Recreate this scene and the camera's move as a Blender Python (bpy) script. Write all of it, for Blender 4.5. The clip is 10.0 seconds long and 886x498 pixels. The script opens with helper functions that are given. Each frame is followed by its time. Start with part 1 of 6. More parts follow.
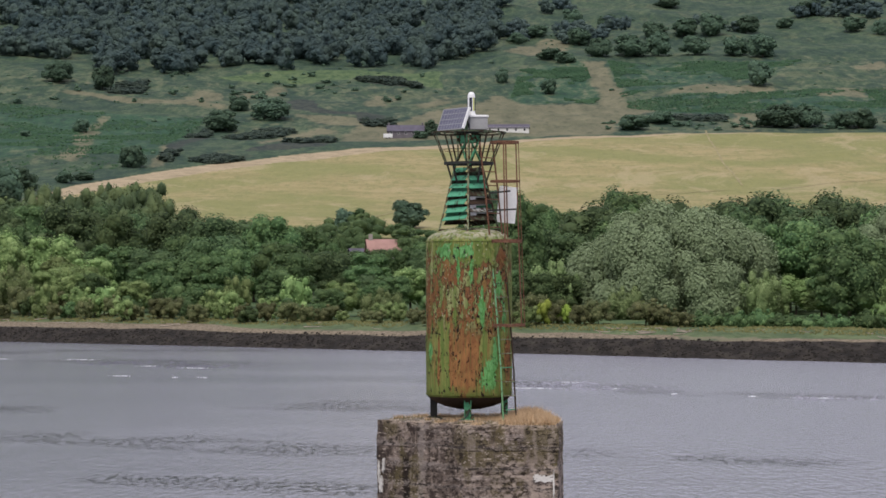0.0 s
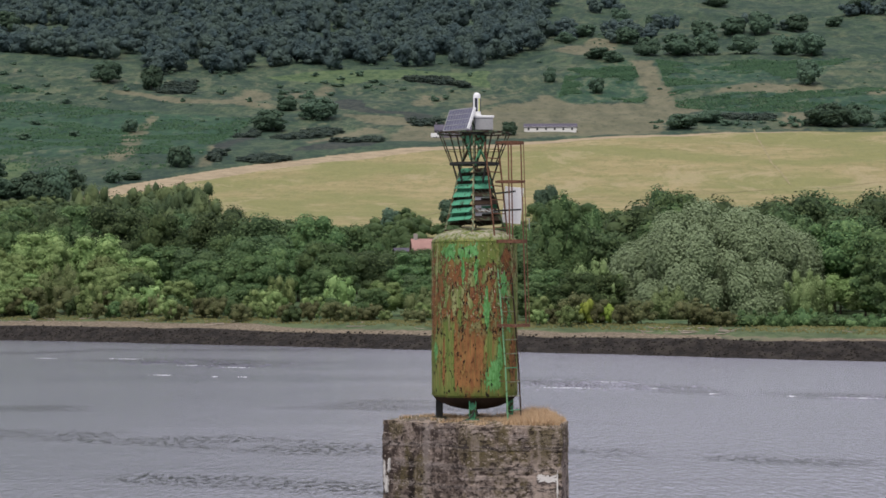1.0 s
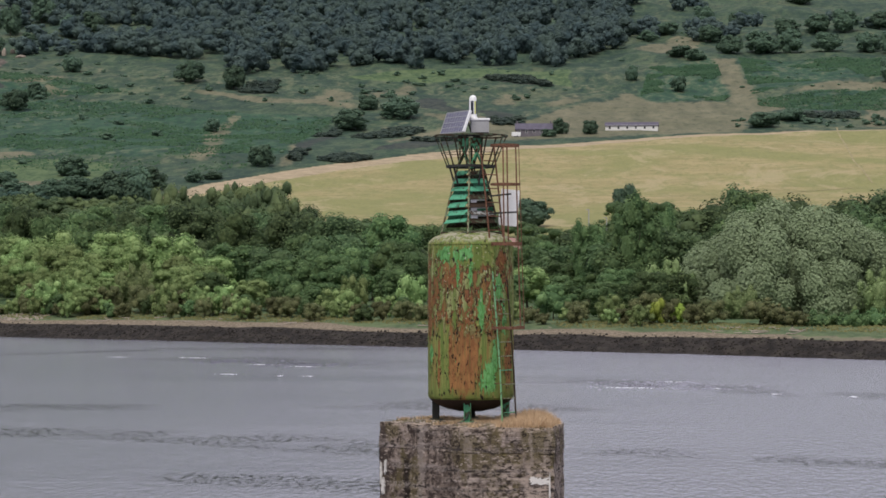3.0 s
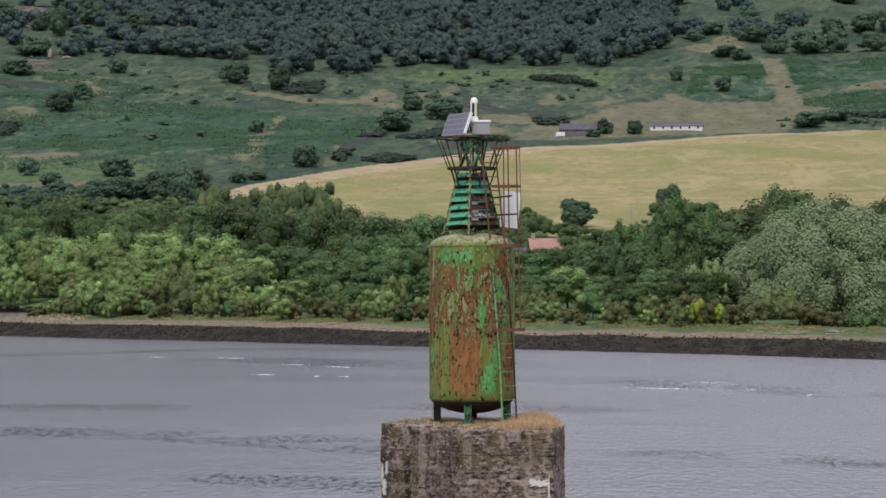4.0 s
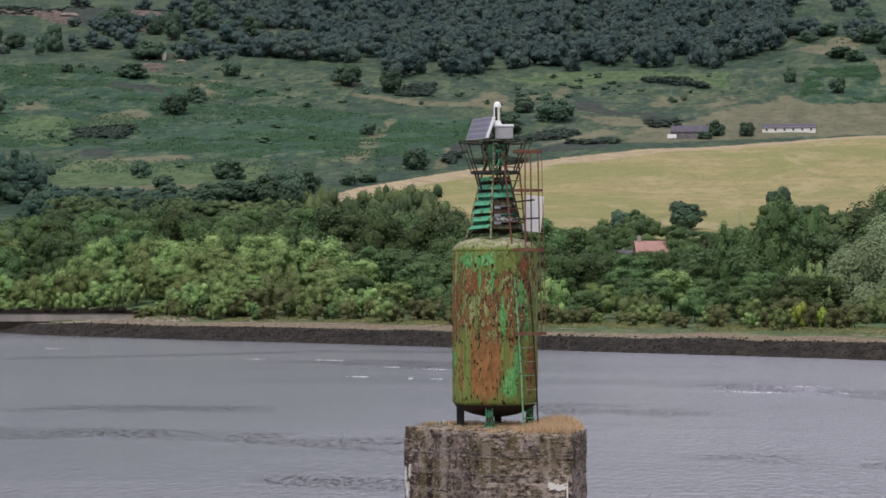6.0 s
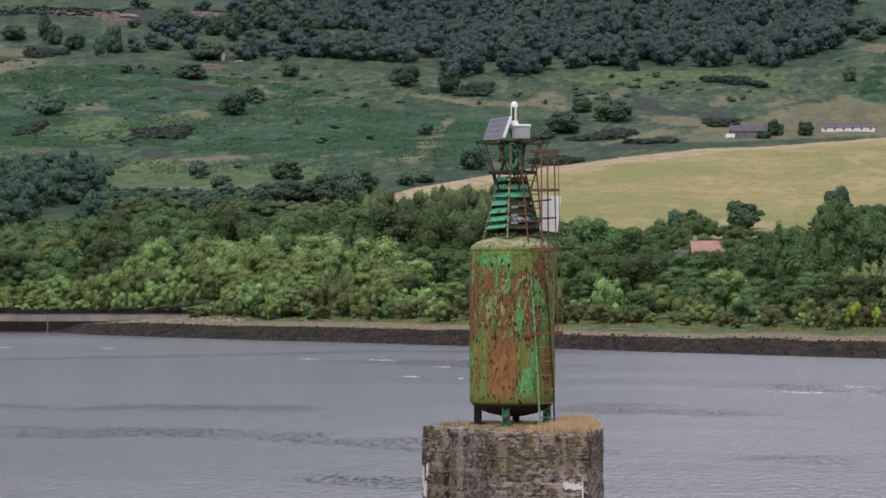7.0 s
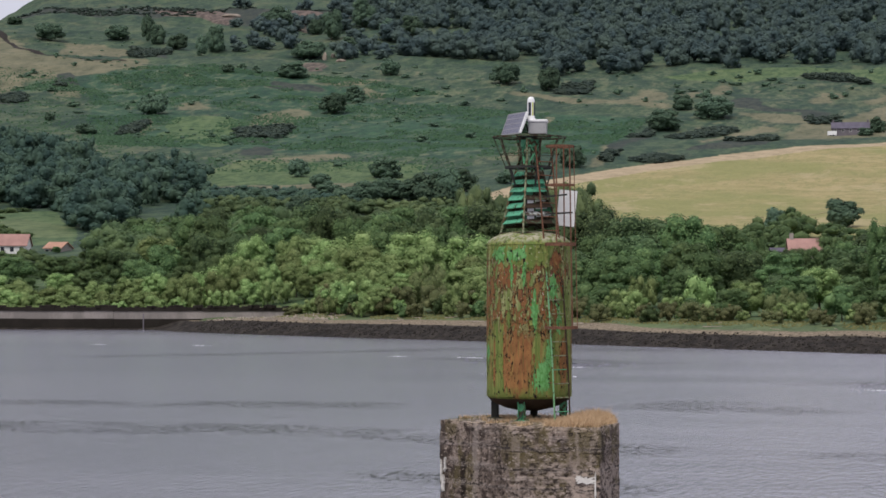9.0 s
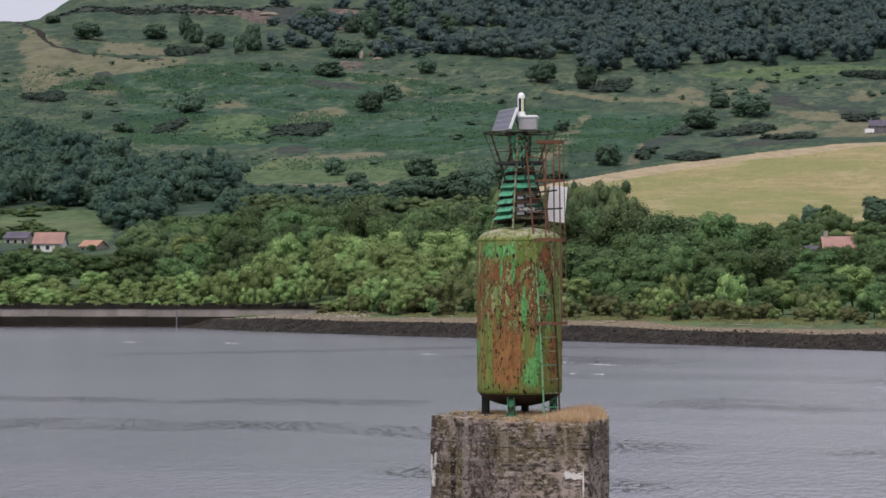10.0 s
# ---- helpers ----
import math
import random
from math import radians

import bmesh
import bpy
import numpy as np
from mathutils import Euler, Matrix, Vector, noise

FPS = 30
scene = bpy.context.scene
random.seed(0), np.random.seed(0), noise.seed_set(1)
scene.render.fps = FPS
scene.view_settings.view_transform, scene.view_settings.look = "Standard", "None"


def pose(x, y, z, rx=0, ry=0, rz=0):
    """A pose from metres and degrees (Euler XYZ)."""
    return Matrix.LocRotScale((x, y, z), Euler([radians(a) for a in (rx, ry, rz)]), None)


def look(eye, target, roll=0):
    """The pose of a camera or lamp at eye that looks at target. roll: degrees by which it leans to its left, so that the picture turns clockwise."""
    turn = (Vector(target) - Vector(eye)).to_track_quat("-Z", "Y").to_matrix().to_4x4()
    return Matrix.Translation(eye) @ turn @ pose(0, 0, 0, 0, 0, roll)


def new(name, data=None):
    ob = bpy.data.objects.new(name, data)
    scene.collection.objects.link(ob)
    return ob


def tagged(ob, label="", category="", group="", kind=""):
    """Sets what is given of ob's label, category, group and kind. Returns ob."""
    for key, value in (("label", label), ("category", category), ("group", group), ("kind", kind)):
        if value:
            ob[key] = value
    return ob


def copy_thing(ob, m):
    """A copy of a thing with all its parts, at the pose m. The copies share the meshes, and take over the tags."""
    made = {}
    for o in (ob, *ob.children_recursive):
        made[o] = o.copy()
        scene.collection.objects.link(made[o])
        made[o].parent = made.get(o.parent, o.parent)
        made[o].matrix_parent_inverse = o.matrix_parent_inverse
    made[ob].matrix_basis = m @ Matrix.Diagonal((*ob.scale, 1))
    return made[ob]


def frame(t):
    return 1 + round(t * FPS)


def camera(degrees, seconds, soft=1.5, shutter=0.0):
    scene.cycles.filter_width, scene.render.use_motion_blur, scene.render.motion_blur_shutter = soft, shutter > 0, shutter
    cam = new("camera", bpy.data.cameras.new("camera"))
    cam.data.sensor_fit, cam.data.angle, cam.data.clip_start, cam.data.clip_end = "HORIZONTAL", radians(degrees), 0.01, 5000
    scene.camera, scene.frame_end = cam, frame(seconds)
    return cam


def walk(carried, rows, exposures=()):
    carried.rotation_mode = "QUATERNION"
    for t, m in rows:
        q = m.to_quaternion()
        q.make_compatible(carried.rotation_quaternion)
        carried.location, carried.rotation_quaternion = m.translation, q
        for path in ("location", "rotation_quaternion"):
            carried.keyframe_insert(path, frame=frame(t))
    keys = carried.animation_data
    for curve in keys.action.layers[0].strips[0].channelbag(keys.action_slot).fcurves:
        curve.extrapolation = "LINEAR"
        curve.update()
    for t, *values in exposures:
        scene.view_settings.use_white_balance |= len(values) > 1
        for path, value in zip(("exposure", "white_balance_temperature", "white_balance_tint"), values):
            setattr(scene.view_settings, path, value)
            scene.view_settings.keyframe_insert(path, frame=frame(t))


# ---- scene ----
# The camera stands on a boat's deck about nine metres over the river and slides past the beacon.
PATH = [
    (0, 0.000, -47.454, 8.975, 0.787, 0.053, 0.656),
    (0.5, 0.457, -47.478, 8.983, 0.778, 0.073, 1.278),
    (1, 0.920, -47.504, 8.993, 0.773, 0.056, 1.906),
    (1.5, 1.398, -47.525, 9.006, 0.766, 0.051, 2.477),
    (2, 1.860, -47.529, 9.026, 0.763, 0.059, 3.009),
    (3.5, 3.251, -47.523, 9.085, 0.740, 0.040, 4.610),
    (4, 3.728, -47.518, 9.102, 0.749, 0.038, 5.220),
    (4.5, 4.203, -47.514, 9.124, 0.760, 0.008, 5.889),
    (5, 4.694, -47.496, 9.132, 0.773, -0.000, 6.647),
    (5.5, 5.191, -47.473, 9.132, 0.796, -0.033, 7.387),
    (7, 6.562, -47.413, 9.126, 0.807, -0.040, 9.634),
    (7.5, 7.011, -47.388, 9.112, 0.804, -0.021, 10.429),
    (8, 7.466, -47.364, 9.088, 0.803, -0.049, 11.287),
    (8.5, 7.928, -47.330, 9.068, 0.787, -0.078, 11.921),
    (9, 8.404, -47.289, 9.050, 0.764, -0.045, 12.257),
    (9.5, 8.893, -47.220, 9.021, 0.739, -0.077, 12.681),
    (10, 9.412, -47.138, 8.998, 0.718, -0.046, 13.229),
]
cam = camera(22.14, 10.0, soft=1.6)
walk(cam, [(t, pose(x, y, z, 90 + pitch, roll, yaw)) for t, x, y, z, pitch, roll, yaw in PATH])

# ---- light: an overcast summer day ----
SUN_UP, SUN_ROUND = radians(58), radians(-168)
world = bpy.data.worlds.new("overcast_sky")
scene.world = world
world.use_nodes = True
wt = world.node_tree
wt.nodes.clear()
sky = wt.nodes.new("ShaderNodeTexSky")
sky.sky_type, sky.sun_disc = "NISHITA", False
sky.sun_elevation, sky.sun_rotation = SUN_UP, SUN_ROUND
sky.air_density, sky.dust_density, sky.ozone_density = 1.0, 6.0, 1.0
cloud = wt.nodes.new("ShaderNodeHueSaturation")
cloud.inputs["Saturation"].default_value = 0.5
back = wt.nodes.new("ShaderNodeBackground")
back.inputs["Strength"].default_value = 0.138
wout = wt.nodes.new("ShaderNodeOutputWorld")
veil = wt.nodes.new("ShaderNodeMix")
veil.data_type = "RGBA"
veil.inputs[0].default_value = 0.82
# the cloud is brighter overhead than at the horizon
way = wt.nodes.new("ShaderNodeTexCoord")
axes = wt.nodes.new("ShaderNodeSeparateXYZ")
lift = wt.nodes.new("ShaderNodeMapRange")
lift.inputs["To Min"].default_value, lift.inputs["To Max"].default_value = 0.76, 1.14
tone = wt.nodes.new("ShaderNodeVectorMath")
tone.operation = "SCALE"
tone.inputs[0].default_value = (4.95, 4.95, 5.85)
wt.links.new(way.outputs["Generated"], axes.inputs[0])
wt.links.new(axes.outputs[2], lift.inputs["Value"])
wt.links.new(lift.outputs[0], tone.inputs["Scale"])
wt.links.new(tone.outputs[0], veil.inputs[7])
wt.links.new(sky.outputs[0], cloud.inputs["Color"])
wt.links.new(cloud.outputs[0], veil.inputs[6])
wt.links.new(veil.outputs[2], back.inputs["Color"])
wt.links.new(back.outputs[0], wout.inputs["Surface"])
sun = new("sun", bpy.data.lights.new("sun", "SUN"))
sun.data.energy, sun.data.angle, sun.data.color = 1.4, radians(16), (1.0, 0.94, 0.86)
sun.matrix_world = look((0, 0, 60), (60 * math.cos(SUN_UP) * -math.sin(SUN_ROUND), 60 * math.cos(SUN_UP) * -math.cos(SUN_ROUND), 60 - 60 * math.sin(SUN_UP)))
scene.view_settings.exposure = 0.34


# ---- materials ----
class Mat:
    """A small wrapper round a node material."""

    def __init__(self, name, rough=0.8, metal=0.0):
        self.m = bpy.data.materials.new(name)
        self.m.use_nodes = True
        self.t = self.m.node_tree
        self.b = self.t.nodes["Principled BSDF"]
        self.b.inputs["Roughness"].default_value = rough
        self.b.inputs["Metallic"].default_value = metal
        self.b.inputs["Specular IOR Level"].default_value = 0.5 if rough < 0.6 else 0.12

    def node(self, kind, **values):
        n = self.t.nodes.new(kind)
        for key, value in values.items():
            n.inputs[key.replace("_", " ")].default_value = value
        return n

    def link(self, a, b):
        self.t.links.new(a, b)

    def coords(self, scale=(1, 1, 1), out="Object"):
        c = self.node("ShaderNodeTexCoord")
        mp = self.node("ShaderNodeMapping", Scale=scale)
        self.link(c.outputs[out], mp.inputs["Vector"])
        return mp.outputs[0]

    def noise(self, scale, detail=4, rough=0.55, stretch=(1, 1, 1), dist=0.0):
        n = self.node("ShaderNodeTexNoise", Scale=scale, Detail=detail, Roughness=rough, Distortion=dist)
        self.link(self.coords(stretch), n.inputs["Vector"])
        return n.outputs["Fac"]

    def ramp(self, fac, lo, hi):
        r = self.node("ShaderNodeMapRange", From_Min=lo, From_Max=hi)
        r.interpolation_type = "SMOOTHSTEP"
        self.link(fac, r.inputs["Value"])
        return r.outputs[0]

    def maths(self, op, a, b):
        n = self.t.nodes.new("ShaderNodeMath")
        n.operation = op
        for i, v in enumerate((a, b)):
            if isinstance(v, (int, float)):
                n.inputs[i].default_value = v
            else:
                self.link(v, n.inputs[i])
        return n.outputs[0]

    def mix(self, fac, a, b):
        n = self.t.nodes.new("ShaderNodeMix")
        n.data_type = "RGBA"
        for i, v in ((0, fac), (6, a), (7, b)):
            if isinstance(v, (int, float)):
                n.inputs[i].default_value = v
            elif isinstance(v, tuple):
                n.inputs[i].default_value = (*v, 1)
            else:
                self.link(v, n.inputs[i])
        return n.outputs[2]

    def color(self, c):
        if isinstance(c, tuple):
            self.b.inputs["Base Color"].default_value = (*c, 1)
        else:
            self.link(c, self.b.inputs["Base Color"])

    def bump(self, height, strength=0.4, distance=0.02):
        n = self.node("ShaderNodeBump", Strength=strength, Distance=distance)
        self.link(height, n.inputs["Height"])
        self.link(n.outputs[0], self.b.inputs["Normal"])

    def value(self, fac, lo, hi, socket="Roughness"):
        r = self.node("ShaderNodeMapRange", To_Min=lo, To_Max=hi)
        self.link(fac, r.inputs["Value"])
        self.link(r.outputs[0], self.b.inputs[socket])


def plain(name, color, dark=0.8, scale=8.0, rough=0.7, metal=0.0, bump=0.15, depth=0.01, stretch=(1, 1, 1)):
    """A surface of one colour with grain and weathering at two scales."""
    k = Mat(name, rough, metal)
    big, fine = k.noise(scale * 0.25, 3, stretch=stretch), k.noise(scale * 3, 5, stretch=stretch)
    c = k.mix(k.ramp(big, 0.35, 0.65), tuple(v * dark for v in color), color)
    k.color(k.mix(k.maths("MULTIPLY", k.ramp(fine, 0.45, 0.7), 0.35), c, tuple(v * dark * 0.8 for v in color)))
    k.value(fine, max(rough - 0.15, 0.05), min(rough + 0.15, 1.0))
    k.bump(fine, bump, depth)
    return k.m


def leaf_mat(name, dark, light, spread=0.25, hues=(0.475, 0.505), patch=0.0):
    """Foliage: every leaf clump and every plant has a slightly different green; patch: size of the drifts of tone through a wood."""
    k = Mat(name, 0.75)
    geo, info = k.node("ShaderNodeNewGeometry"), k.node("ShaderNodeObjectInfo")
    share = k.maths("ADD", k.maths("MULTIPLY", k.maths("POWER", geo.outputs["Random Per Island"], 1.5), 0.75), 0.10)
    if patch:
        share = k.maths("ADD", k.maths("MULTIPLY", share, 0.28), k.maths("MULTIPLY", k.ramp(k.noise(1 / patch, 2, 0.5, (1, 1, 0.4)), 0.36, 0.66), 0.60))
    c = k.mix(share, dark, light)
    hsv = k.node("ShaderNodeHueSaturation")
    k.link(c, hsv.inputs["Color"])
    for socket, lo, hi in (("Hue", *hues), ("Value", 1 - spread, 1 + spread)):
        r = k.node("ShaderNodeMapRange", To_Min=lo, To_Max=hi)
        k.link(info.outputs["Random"], r.inputs["Value"])
        k.link(r.outputs[0], hsv.inputs[socket])
    k.color(hsv.outputs[0])
    thin = k.node("ShaderNodeBsdfTranslucent")
    k.link(hsv.outputs[0], thin.inputs["Color"])
    both = k.node("ShaderNodeMixShader", Fac=0.22)
    k.link(k.b.outputs[0], both.inputs[1])
    k.link(thin.outputs[0], both.inputs[2])
    k.link(both.outputs[0], k.t.nodes["Material Output"].inputs["Surface"])
    return k.m


LEAF = {
    "broad": leaf_mat("broad_leaves", (0.042, 0.088, 0.036), (0.166, 0.246, 0.098), 0.40, (0.476, 0.510)),
    "bright": leaf_mat("bright_leaves", (0.094, 0.168, 0.054), (0.320, 0.425, 0.172), 0.36, (0.474, 0.508)),
    "dark": leaf_mat("dark_leaves", (0.038, 0.074, 0.034), (0.140, 0.205, 0.088)),
    "willow": leaf_mat("willow_leaves", (0.176, 0.254, 0.136), (0.302, 0.400, 0.230), 0.08),
    "scrub": leaf_mat("scrub_leaves", (0.060, 0.078, 0.032), (0.210, 0.215, 0.100), 0.3),
    # wood, lower and hill_green: distance haze is put into these bluish, lifted greens
    "wood": leaf_mat("hazy_wood_leaves", (0.064, 0.098, 0.106), (0.108, 0.154, 0.126), 0.0, patch=13.0),
    "lower": leaf_mat("hazy_lower_leaves", (0.050, 0.094, 0.080), (0.098, 0.156, 0.098), 0.0, patch=9.0),
    "hill_green": leaf_mat("hazy_hillside_leaves", (0.072, 0.120, 0.088), (0.118, 0.186, 0.112), 0.3),
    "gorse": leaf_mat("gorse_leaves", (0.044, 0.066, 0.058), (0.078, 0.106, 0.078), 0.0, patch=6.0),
    "bracken": leaf_mat("bracken_fronds", (0.034, 0.078, 0.044), (0.060, 0.116, 0.060), 0.0, patch=14.0),
    "straw": leaf_mat("dry_grass", (0.44, 0.32, 0.17), (0.76, 0.62, 0.38), 0.05),
    "sallow": leaf_mat("sallow_leaves", (0.100, 0.155, 0.058), (0.300, 0.375, 0.170), 0.3),
    "valley": leaf_mat("valley_leaves", (0.050, 0.090, 0.044), (0.165, 0.230, 0.096), 0.0, patch=8.0),
    "lime": leaf_mat("young_leaves", (0.140, 0.215, 0.035), (0.340, 0.440, 0.090), 0.1),
    "moss": leaf_mat("mossy_grass", (0.09, 0.10, 0.035), (0.20, 0.19, 0.08), 0.05),
}
BARK = plain("bark", (0.10, 0.085, 0.065), 0.6, 2.0, 0.9)


def ground_mat():
    """Land cover comes from the masks cover_a (hay, bracken, heather), cover_b (pale grass, lawn, mud) and cover_c (rock, beach)."""
    k = Mat("ground_cover", 0.95)
    sets = []
    for name in ("cover_a", "cover_b", "cover_c"):
        at = k.node("ShaderNodeAttribute")
        at.attribute_name = name
        sep = k.node("ShaderNodeSeparateColor")
        k.link(at.outputs["Color"], sep.inputs[0])
        sets += [sep.outputs[i] for i in range(3)]
    big, mid, fine = k.noise(0.018, 4), k.noise(0.11, 5, 0.65, (1, 0.3, 1)), k.noise(0.7, 4, 0.6, (1, 0.4, 1))
    wobble = k.maths("SUBTRACT", k.maths("MULTIPLY", mid, 0.9), 0.45)

    def mask(socket):
        return k.ramp(k.maths("ADD", socket, k.maths("MULTIPLY", wobble, 0.9)), 0.38, 0.62)

    patch = k.noise(0.034, 7, 0.72, (1, 0.45, 1), 0.5)
    tuft = k.noise(0.24, 6, 0.72, (1, 0.42, 1), 0.4)
    lump = k.noise(0.075, 6, 0.74, (1, 0.5, 1), 0.8)
    c = k.mix(k.ramp(mid, 0.35, 0.65), (0.037, 0.067, 0.040), (0.070, 0.101, 0.058))
    c = k.mix(k.maths("MULTIPLY", k.ramp(big, 0.45, 0.65), 0.6), c, (0.034, 0.060, 0.044))
    c = k.mix(k.maths("MULTIPLY", k.ramp(patch, 0.53, 0.60), 0.50), c, (0.116, 0.126, 0.072))
    c = k.mix(k.maths("MULTIPLY", k.ramp(patch, 0.47, 0.40), 0.75), c, (0.022, 0.044, 0.033))
    fern = k.mix(k.ramp(mid, 0.3, 0.7), (0.023, 0.060, 0.037), (0.041, 0.094, 0.051))
    fern = k.mix(k.maths("MULTIPLY", k.ramp(patch, 0.55, 0.66), 0.6), fern, (0.100, 0.128, 0.070))
    c = k.mix(mask(sets[1]), c, fern)
    c = k.mix(k.maths("MULTIPLY", k.ramp(lump, 0.49, 0.41), 0.55), c, (0.024, 0.044, 0.036))
    c = k.mix(k.maths("MULTIPLY", k.ramp(lump, 0.54, 0.62), 0.32), c, (0.092, 0.120, 0.072))
    c = k.mix(k.maths("MULTIPLY", k.ramp(tuft, 0.49, 0.42), 0.52), c, (0.020, 0.038, 0.033))
    c = k.mix(k.maths("MULTIPLY", k.ramp(tuft, 0.53, 0.60), 0.30), c, (0.096, 0.124, 0.074))
    pale = k.mix(k.ramp(mid, 0.3, 0.7), (0.120, 0.117, 0.073), (0.188, 0.168, 0.108))
    pale = k.mix(k.maths("MULTIPLY", k.ramp(tuft, 0.48, 0.38), 0.6), pale, (0.075, 0.085, 0.050))
    loose = k.ramp(k.maths("ADD", sets[3], k.maths("ADD", k.maths("MULTIPLY", wobble, 1.1), k.maths("MULTIPLY", k.maths("SUBTRACT", tuft, 0.5), 1.2))), 0.30, 0.85)
    c = k.mix(k.maths("MULTIPLY", loose, 0.80), c, pale)
    c = k.mix(mask(sets[2]), c, k.mix(k.ramp(tuft, 0.35, 0.65), (0.026, 0.036, 0.035), (0.056, 0.064, 0.050)))
    # hay: greener and drier patches, a paler mown headland
    stripes = k.noise(0.05, 6, 0.7, (1, 1.5, 1))
    hay = k.mix(k.ramp(stripes, 0.35, 0.65), (0.235, 0.205, 0.096), (0.310, 0.256, 0.130))
    hay = k.mix(k.maths("MULTIPLY", k.ramp(big, 0.42, 0.60), 0.75), hay, (0.188, 0.196, 0.074))
    hay = k.mix(k.maths("MULTIPLY", k.ramp(tuft, 0.48, 0.62), 0.7), hay, (0.178, 0.182, 0.074))
    hay = k.mix(k.maths("MULTIPLY", k.ramp(patch, 0.52, 0.62), 0.6), hay, (0.345, 0.285, 0.165))
    swath = k.noise(0.12, 5, 0.7, (1, 2.5, 1))
    hay = k.mix(k.ramp(sets[3], 0.35, 0.65), hay, k.mix(k.ramp(swath, 0.35, 0.65), (0.255, 0.205, 0.130), (0.385, 0.310, 0.205)))
    c = k.mix(k.ramp(sets[0], 0.35, 0.65), c, hay)
    c = k.mix(k.maths("MULTIPLY", mask(sets[4]), 0.75), c, k.mix(k.ramp(tuft, 0.36, 0.62), (0.050, 0.088, 0.038), (0.110, 0.154, 0.066)))
    c = k.mix(k.maths("MULTIPLY", mask(sets[6]), 0.7), c, k.mix(k.ramp(tuft, 0.4, 0.6), (0.085, 0.062, 0.055), (0.190, 0.140, 0.120)))
    pebble = k.noise(2.2, 4, 0.65)
    c = k.mix(k.ramp(sets[7], 0.3, 0.7), c, k.mix(k.ramp(pebble, 0.36, 0.64), (0.095, 0.080, 0.052), (0.255, 0.205, 0.150)))
    mud = k.mix(k.ramp(fine, 0.35, 0.65), (0.014, 0.012, 0.010), (0.036, 0.030, 0.025))
    c = k.mix(k.ramp(sets[5], 0.35, 0.65), c, mud)
    c = k.mix(k.maths("MULTIPLY", k.ramp(fine, 0.5, 0.8), 0.25), c, (0.05, 0.055, 0.03))
    k.color(c)
    k.bump(k.maths("ADD", k.maths("MULTIPLY", mid, 2.0), fine), 0.6, 0.6)
    return k.m


def water_mat():
    """Turbid grey river: smooth reaches, faint slicks, an eddy line and patches of small dark ripples."""
    k = Mat("river_water", 0.2)
    co = k.node("ShaderNodeTexCoord")
    sep = k.node("ShaderNodeSeparateXYZ")
    k.link(co.outputs["Object"], sep.inputs[0])
    slick = k.noise(0.010, 4, 0.55, (0.5, 1.5, 1), 0.6)
    gust = k.noise(0.030, 5, 0.62, (0.5, 1.4, 1), 0.4)
    patchy = k.noise(0.22, 4, 0.6, (0.8, 0.5, 1), 0.3)
    # paler towards the east: a brighter sky reflection is put into the base colour
    east = k.ramp(k.maths("ADD", k.maths("MULTIPLY", k.maths("SUBTRACT", slick, 0.5), 90.0), sep.outputs[0]), -40.0, 22.0)
    k.color(k.mix(east, k.mix(k.ramp(slick, 0.35, 0.65), (0.112, 0.114, 0.136), (0.142, 0.142, 0.166)), (0.262, 0.260, 0.304)))
    k.b.inputs["IOR"].default_value = 1.33

    def line(x0, y0, x1, y1, half):
        """1 along a straight line on the water between two points, wavering a little."""
        way = Vector((x1 - x0, y1 - y0, 0))
        long = way.length
        way.normalize()
        at = k.node("ShaderNodeVectorMath")
        at.operation = "SUBTRACT"
        k.link(co.outputs["Object"], at.inputs[0])
        at.inputs[1].default_value = ((x0 + x1) / 2, (y0 + y1) / 2, 0)
        got = []
        for axis in (way, Vector((-way.y, way.x, 0))):
            d = k.node("ShaderNodeVectorMath")
            d.operation = "DOT_PRODUCT"
            k.link(at.outputs[0], d.inputs[0])
            d.inputs[1].default_value = axis
            got.append(d.outputs["Value"])
        across = k.maths("ABSOLUTE", k.maths("ADD", got[1], k.maths("MULTIPLY", k.maths("SUBTRACT", gust, 0.5), half * 4)), 0.0)
        along = k.maths("ABSOLUTE", got[0], 0.0)
        return k.maths("MULTIPLY", k.ramp(across, half * 1.5, half * 0.3), k.ramp(along, long * 0.62, long * 0.40))

    rough = None
    for row in ((-50, 83, -24, 83.5, 4.4), (-26, 84, -5, 71, 4.4), (-17, 55, -4, 49, 2.2), (-55, 242, -25, 240, 5), (-46, 206, -23, 187, 6), (0, 153, 13, 138, 5), (12, 135, 30, 123, 4), (4, 72, 18, 63, 2.5), (-86, 202, -52, 240, 4), (-62, 108, -30, 110, 4), (-14, 116, 2, 108, 5)):
        m = line(*row)
        rough = m if rough is None else k.maths("MAXIMUM", rough, m)
    rough = k.maths("MULTIPLY", rough, k.ramp(patchy, 0.32, 0.60))
    # more ruffled towards the east
    ruffled = k.ramp(k.maths("ADD", k.maths("MULTIPLY", k.maths("SUBTRACT", gust, 0.5), 60.0), sep.outputs[0]), -24.0, 18.0)
    chop, fine = k.noise(0.75, 3, 0.6, (3.6, 1, 1)), k.noise(2.0, 3, 0.6, (2.4, 1, 1))
    crest = k.ramp(k.noise(1.05, 4, 0.66, (2.6, 1, 1)), 0.50, 0.70)
    share = k.maths("ADD", k.maths("MULTIPLY", ruffled, 0.70), 0.38)
    small = k.maths("MULTIPLY", k.maths("ADD", chop, k.maths("MULTIPLY", fine, 0.35)), share)
    sharp = k.maths("MULTIPLY", crest, k.maths("ADD", k.maths("MULTIPLY", rough, 2.3), k.maths("MULTIPLY", k.ramp(gust, 0.50, 0.68), 0.22)))
